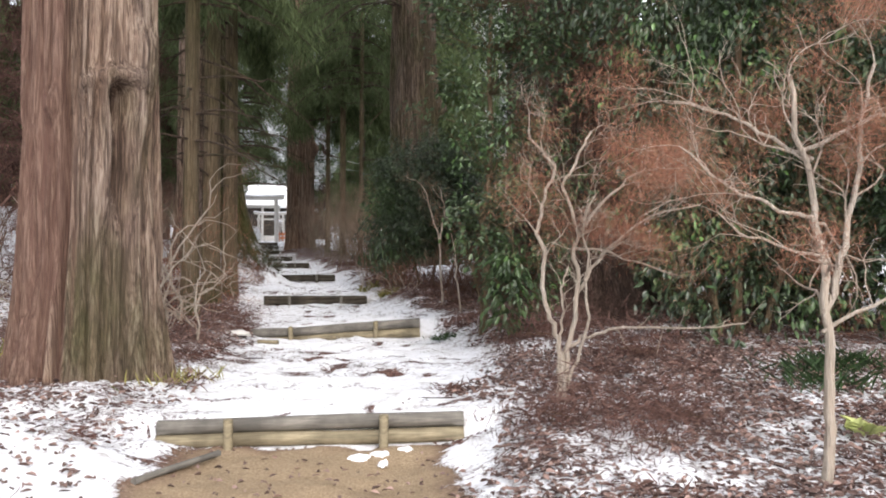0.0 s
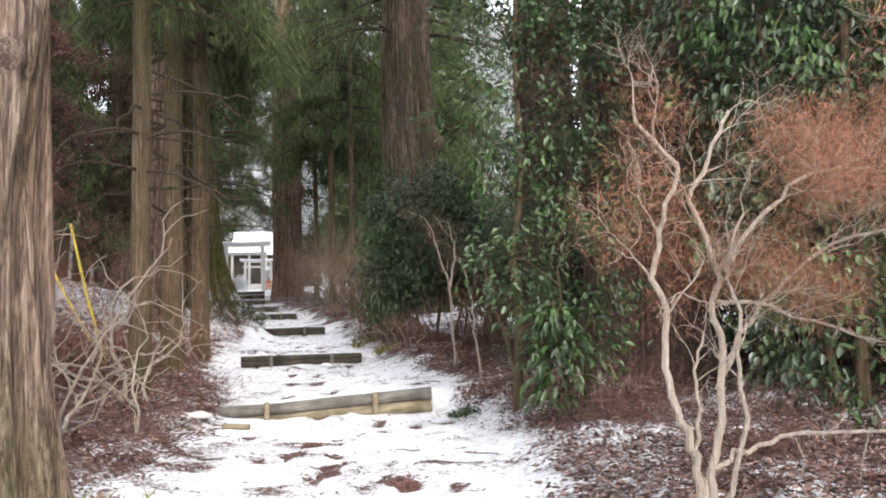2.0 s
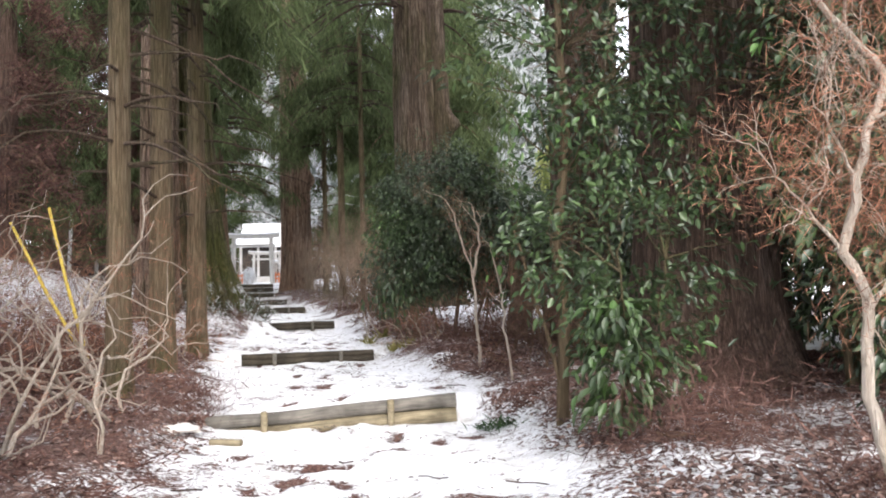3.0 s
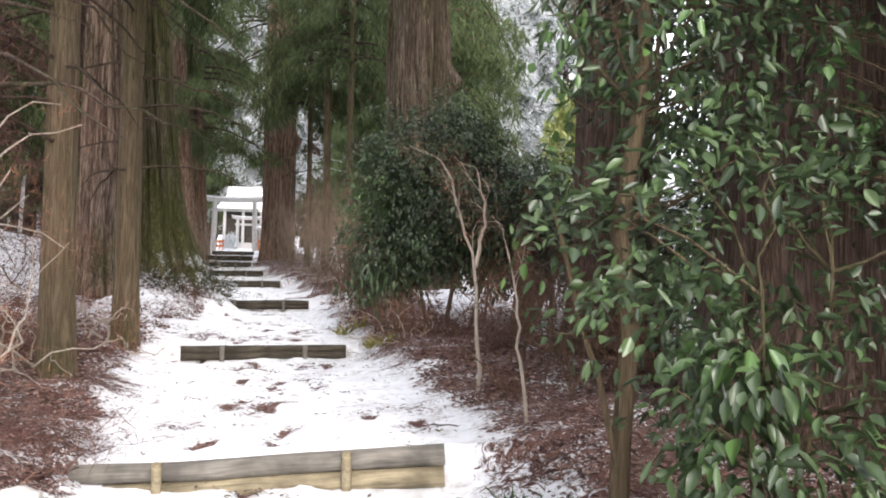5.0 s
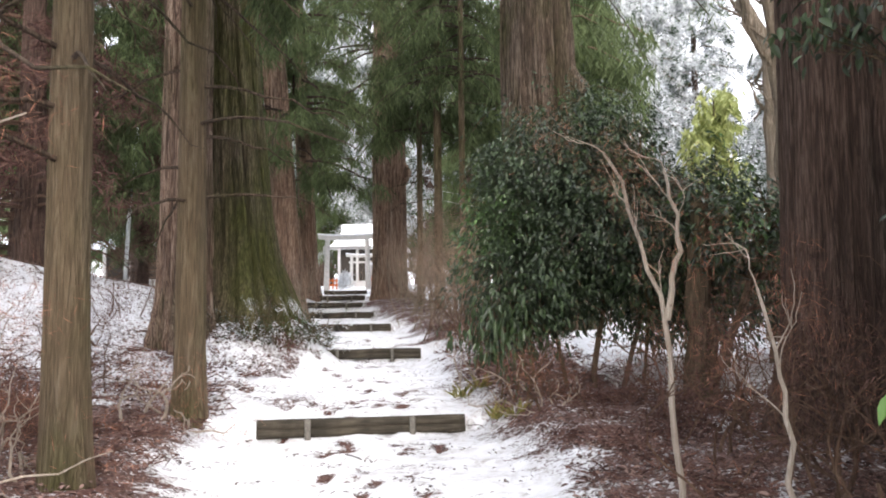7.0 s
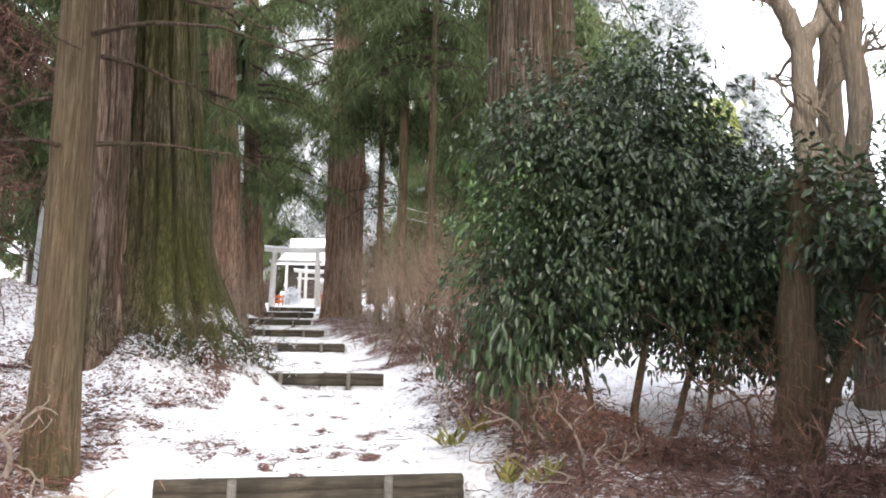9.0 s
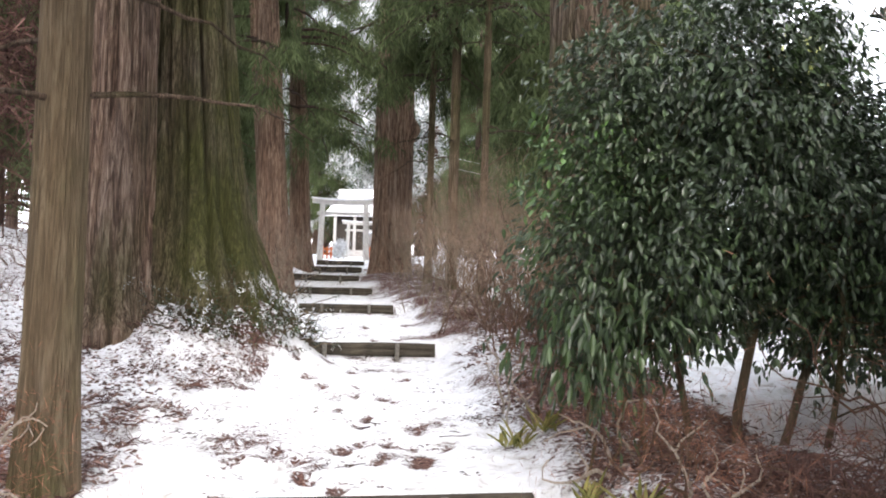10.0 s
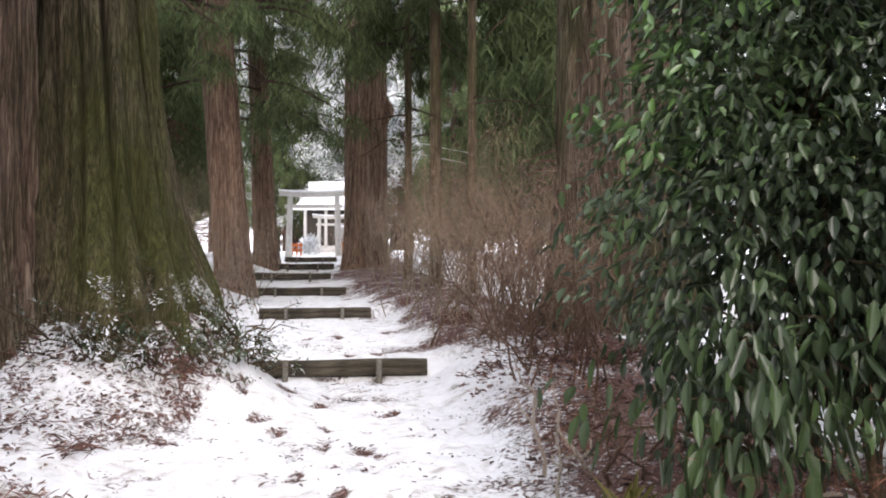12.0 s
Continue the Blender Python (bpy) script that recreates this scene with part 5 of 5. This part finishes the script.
hall(-7.6, 63.0, ground_z(-7.6, 63) - 0.05, 5.2, 5.0, 2.75, 4.15, "shrine hall with snow-covered roof")
hall(-17.5, 50.0, ground_z(-17.5, 50) - 0.05, 6.0, 4.0, 2.2, 3.3, "low shed with snow-covered roof beside clearing")

for ox in (-7.95, -5.6):
    fence = thing("orange_fence", ox, 50.0, ground_z(ox, 50), "orange painted low shrine fence", "fence", "orange fence")
    for k in range(4):
        bm = bmesh.new()
        box(bm, -0.3 + 0.2 * k, 0, 0.3, 0.07, 0.07, 0.6, bevel=0.01)
        part("post", bm, ORANGE, fence)
    bm = bmesh.new()
    box(bm, 0, -0.03, 0.48, 0.75, 0.04, 0.1, bevel=0.01)
    box(bm, 0, -0.03, 0.24, 0.75, 0.04, 0.1, bevel=0.01)
    part("rail", bm, ORANGE, fence)

P = rand_dirs(60) * (0.34, 0.3, 0.34) + (0, 0, 0.5)
shrub = thing("snowy_shrub", -7.6, 52.0, ground_z(-7.6, 52), "rounded shrub loaded with snow", "shrub")
V, F = sprays(P, 14, 0.16, 0.06)
piece("foliage", mesh_np("foliage", V, F), NEEDLE_LOADED, shrub)

def stone_lantern(x, y):
    lamp = thing("stone_lantern", x, y, ground_z(x, y) - 0.03, "small pale stone lantern with snow on its cap", "lantern")
    for name, z, h, r1, r2, sides, mat in (("base", 0.08, 0.16, 0.24, 0.2, 6, STONE), ("pillar", 0.5, 0.7, 0.09, 0.08, 12, STONE), ("platform", 0.9, 0.12, 0.13, 0.22, 6, STONE),
                                           ("fire_box", 1.08, 0.24, 0.14, 0.14, 6, STONE), ("cap", 1.28, 0.16, 0.29, 0.07, 6, STONE), ("snow_cap", 1.38, 0.1, 0.25, 0.05, 6, SNOW)):
        bm = bmesh.new()
        bmesh.ops.create_cone(bm, cap_ends=True, segments=sides, radius1=r1, radius2=r2, depth=h, matrix=Matrix.Translation((0, 0, z)))
        part(name, bm, mat, lamp)


stone_lantern(-5.75, 50.6)

for k in range(2):
    u = np.linspace(0, 1, 20)
    line = np.stack([-17 + 19 * u, 55 + 2 * u, 12.2 - 0.6 * k - 4.4 * u - 1.2 * u * (1 - u)], -1)
    V, F = tubes([(line, np.full(20, 0.012))], 6)
    tagged(piece("overhead_cable", mesh_np("overhead_cable", V, F), CABLE), "pale overhead cable between trees", "cable", "overhead cables")

# slim white marker pole and yellow canes on the left
V, F = tubes([(np.array([(0, 0, -0.2), (0.1, 0, 2.0), (0.33, 0, 4.6)]), np.array([0.055, 0.055, 0.05]))], 12)
pole = piece("white_pole", smooth(mesh_np("white_pole", V, F)), WHITE_POLE)
pole.matrix_world = pose(-10.1, 30.2, ground_z(-10.1, 30.2))
tagged(pole, "slim leaning white pole in snowy clearing", "pole")

for top in ((-0.63, 0, 1.95), (-0.15, 0.05, 2.15)):
    q = np.array([(0.42, 0, -0.05), (0.42 + 0.55 * (top[0] - 0.42), 0.02, 0.5 * top[2]), top])
    V, F = tubes([(q, np.array([0.024, 0.023, 0.018]))], 10)
    cane = piece("bamboo_cane", smooth(mesh_np("bamboo_cane", V, F)), BAMBOO)
    cane.matrix_world = pose(-4.29, 14.45, ground_z(-3.87, 14.45))
    tagged(cane, "leaning yellow bamboo cane among azaleas", "cane", "yellow canes")

# ---------------------------------------------------------------- small growth and bits on the ground


def blades(name, x, y, label, category, n, L, W, mat, arch=0.8, spread=0.12):
    clump = thing(name, x, y, ground_z(x, y), label, category, "low plants beside path")
    P = rng.normal(size=(n, 3)) * spread * (1, 1, 0)
    az = rng.uniform(0, 2 * np.pi, n)
    D = np.stack([np.cos(az) * arch, np.sin(az) * arch, np.full(n, 1.0)], -1) + rng.normal(size=(n, 3)) * 0.2
    N = np.stack([-np.cos(az), -np.sin(az), np.full(n, 0.8)], -1)
    V, F = leaves(P, D, N, L * rng.uniform(0.5, 1.2, n), W, 0.3)
    piece("blades", mesh_np("blades", V, F), mat, clump).name = "foliage"
    return clump


for gx, gy, gn in ((-3.35, 6.4, 90), (-3.6, 7.2, 90), (-3.2, 5.9, 50), (-1.62, 6.7, 22), (-1.78, 6.4, 14), (-1.5, 7.0, 18)):
    blades("grass_clump", gx, gy, "yellow-green dwarf bamboo grass by cedar foot", "grass", gn, 0.3 if gx < -3 else 0.17, 0.02 if gx < -3 else 0.012, GRASS, 0.6, 0.16)
for gx, gy in ((3.9, 6.3), (4.3, 6.6), (3.6, 5.7)):
    blades("fern", gx, gy, "dark green fern in shade under evergreens", "fern", 110, 0.24, 0.018, FERN, 1.1, 0.2)
for gx, gy in ((0.98, 10.4), (1.12, 10.3)):
    blades("moss_tuft", gx, gy, "small green mossy tuft at snow edge", "moss", 70, 0.12, 0.012, FERN, 0.9, 0.07)
for gx, gy in ((-0.1, 18.2), (0.15, 18.4), (0.3, 16.9), (0.5, 16.5)):
    blades("fern", gx, gy, "small pale green fern on litter", "fern", 24, 0.22, 0.03, GRASS, 0.6, 0.05)
blades("aucuba", 3.15, 4.6, "bright yellow-green broad-leaved sprig", "plant", 14, 0.17, 0.07, YELLOW_LEAF, 1.2, 0.05)

stick = thing("edging_stick", -1.33, 4.55, ground_z(-1.33, 4.55) + 0.02, "pale weathered stick lying beside dirt path", "stick", rz=62)
part("wood", log_mesh(0.75, 0.022, 4.4, 8, 10), LOG_GREY, stick)
chunk = thing("wood_chunk", -1.45, 10.35, ground_z(-1.45, 10.35) + 0.02, "reddish broken wood piece in snow", "wood", rz=-14)
part("wood", log_mesh(0.28, 0.035, 2.2, 8, 8), LOG_TAN, chunk)


def lump(name, x, y, sx, sy, sz, mat, label, category):
    bm = bmesh.new()
    bmesh.ops.create_icosphere(bm, subdivisions=3, radius=1.0)
    for v in bm.verts:
        k = 1 + 0.6 * noise.noise(v.co * 1.7 + Vector((x * 3, y, 0)))
        v.co = Vector((v.co.x * sx * k, v.co.y * sy * k, max(v.co.z, -0.4) * sz * k))
    for f in bm.faces:
        f.smooth = True
    ob = part(name, bm, mat)
    ob.matrix_world = pose(x, y, ground_z(x, y) + 0.25 * sz)
    return tagged(ob, label, category)


for sx, sy, a, b in ((-0.05, 5.1, 0.07, 0.05), (0.08, 5.16, 0.06, 0.045), (0.26, 5.26, 0.06, 0.04), (0.1, 4.95, 0.03, 0.02)):
    tagged(lump("snow_patch", sx, sy, a, b, 0.03, SNOW, "small melting snow patch on bare dirt", "snow"), group="snow patches on dirt")
lump("stone", -1.75, 10.55, 0.18, 0.11, 0.05, STONE, "pale stone half buried beside step", "stone")

# larger single leaves on the sprig nearest the path
sprig = thing("evergreen_sprig", 1.62, 8.75, ground_z(1.62, 8.75), "low evergreen sprig with broad glossy leaves", "shrub")
V, F = tubes([(np.array([(0, 0, -0.05), (0.03, 0, 0.4), (-0.02, 0.02, 0.9)]), np.array([0.012, 0.01, 0.006])), ], 8)
piece("stem", smooth(mesh_np("stem", V, F)), BARK_YOUNG, sprig)
shapes = []
for k in range(5):
    V, F = leaves([(0, 0, 0)], [(1, 0, -0.1)], [(0, 0, 1)], 0.1 + 0.01 * k, 0.046 + 0.003 * k, 0.12 + 0.05 * k)
    me = mesh_np("leaf", V, F)
    me.materials.append(LEAF_BRIGHT if k == 4 else LEAF_GLOSSY)
    shapes.append(me)
for k in range(230):
    h = place.uniform(0.15, 1.0)
    az = place.uniform(0, 360)
    out = place.uniform(0.03, 0.34) * (1.15 - 0.6 * h)
    ob = piece("leaf", shapes[k % 5], None, sprig)
    ob.matrix_basis = pose(out * math.cos(radians(az)), out * math.sin(radians(az)), h, place.uniform(-30, 30), place.uniform(10, 60), az)

glow = thing("yellow_bush", 6.75, 30.0, ground_z(6.75, 30), "sunlit yellow-green bush beyond cedars", "bush")
P = np.concatenate([rand_dirs(70) * (0.45, 0.4, 0.6) + (0.1, 0, 5.6), rand_dirs(60) * (0.5, 0.4, 0.7) + (-0.25, 0, 4.6), rand_dirs(60) * (0.7, 0.5, 1.0) + (0.2, 0, 3.4)])
V, F = sprays(P, 12, 0.3, 0.09)
piece("foliage", mesh_np("foliage", V, F), YELLOW_LEAF, glow)
V, F = tubes([(np.array([(0, 0, -0.1), (0.05, 0, 3), (0, 0, 6.0)]), np.array([0.09, 0.07, 0.03]))], 8)
piece("stem", smooth(mesh_np("stem", V, F)), BARK_YOUNG, glow)
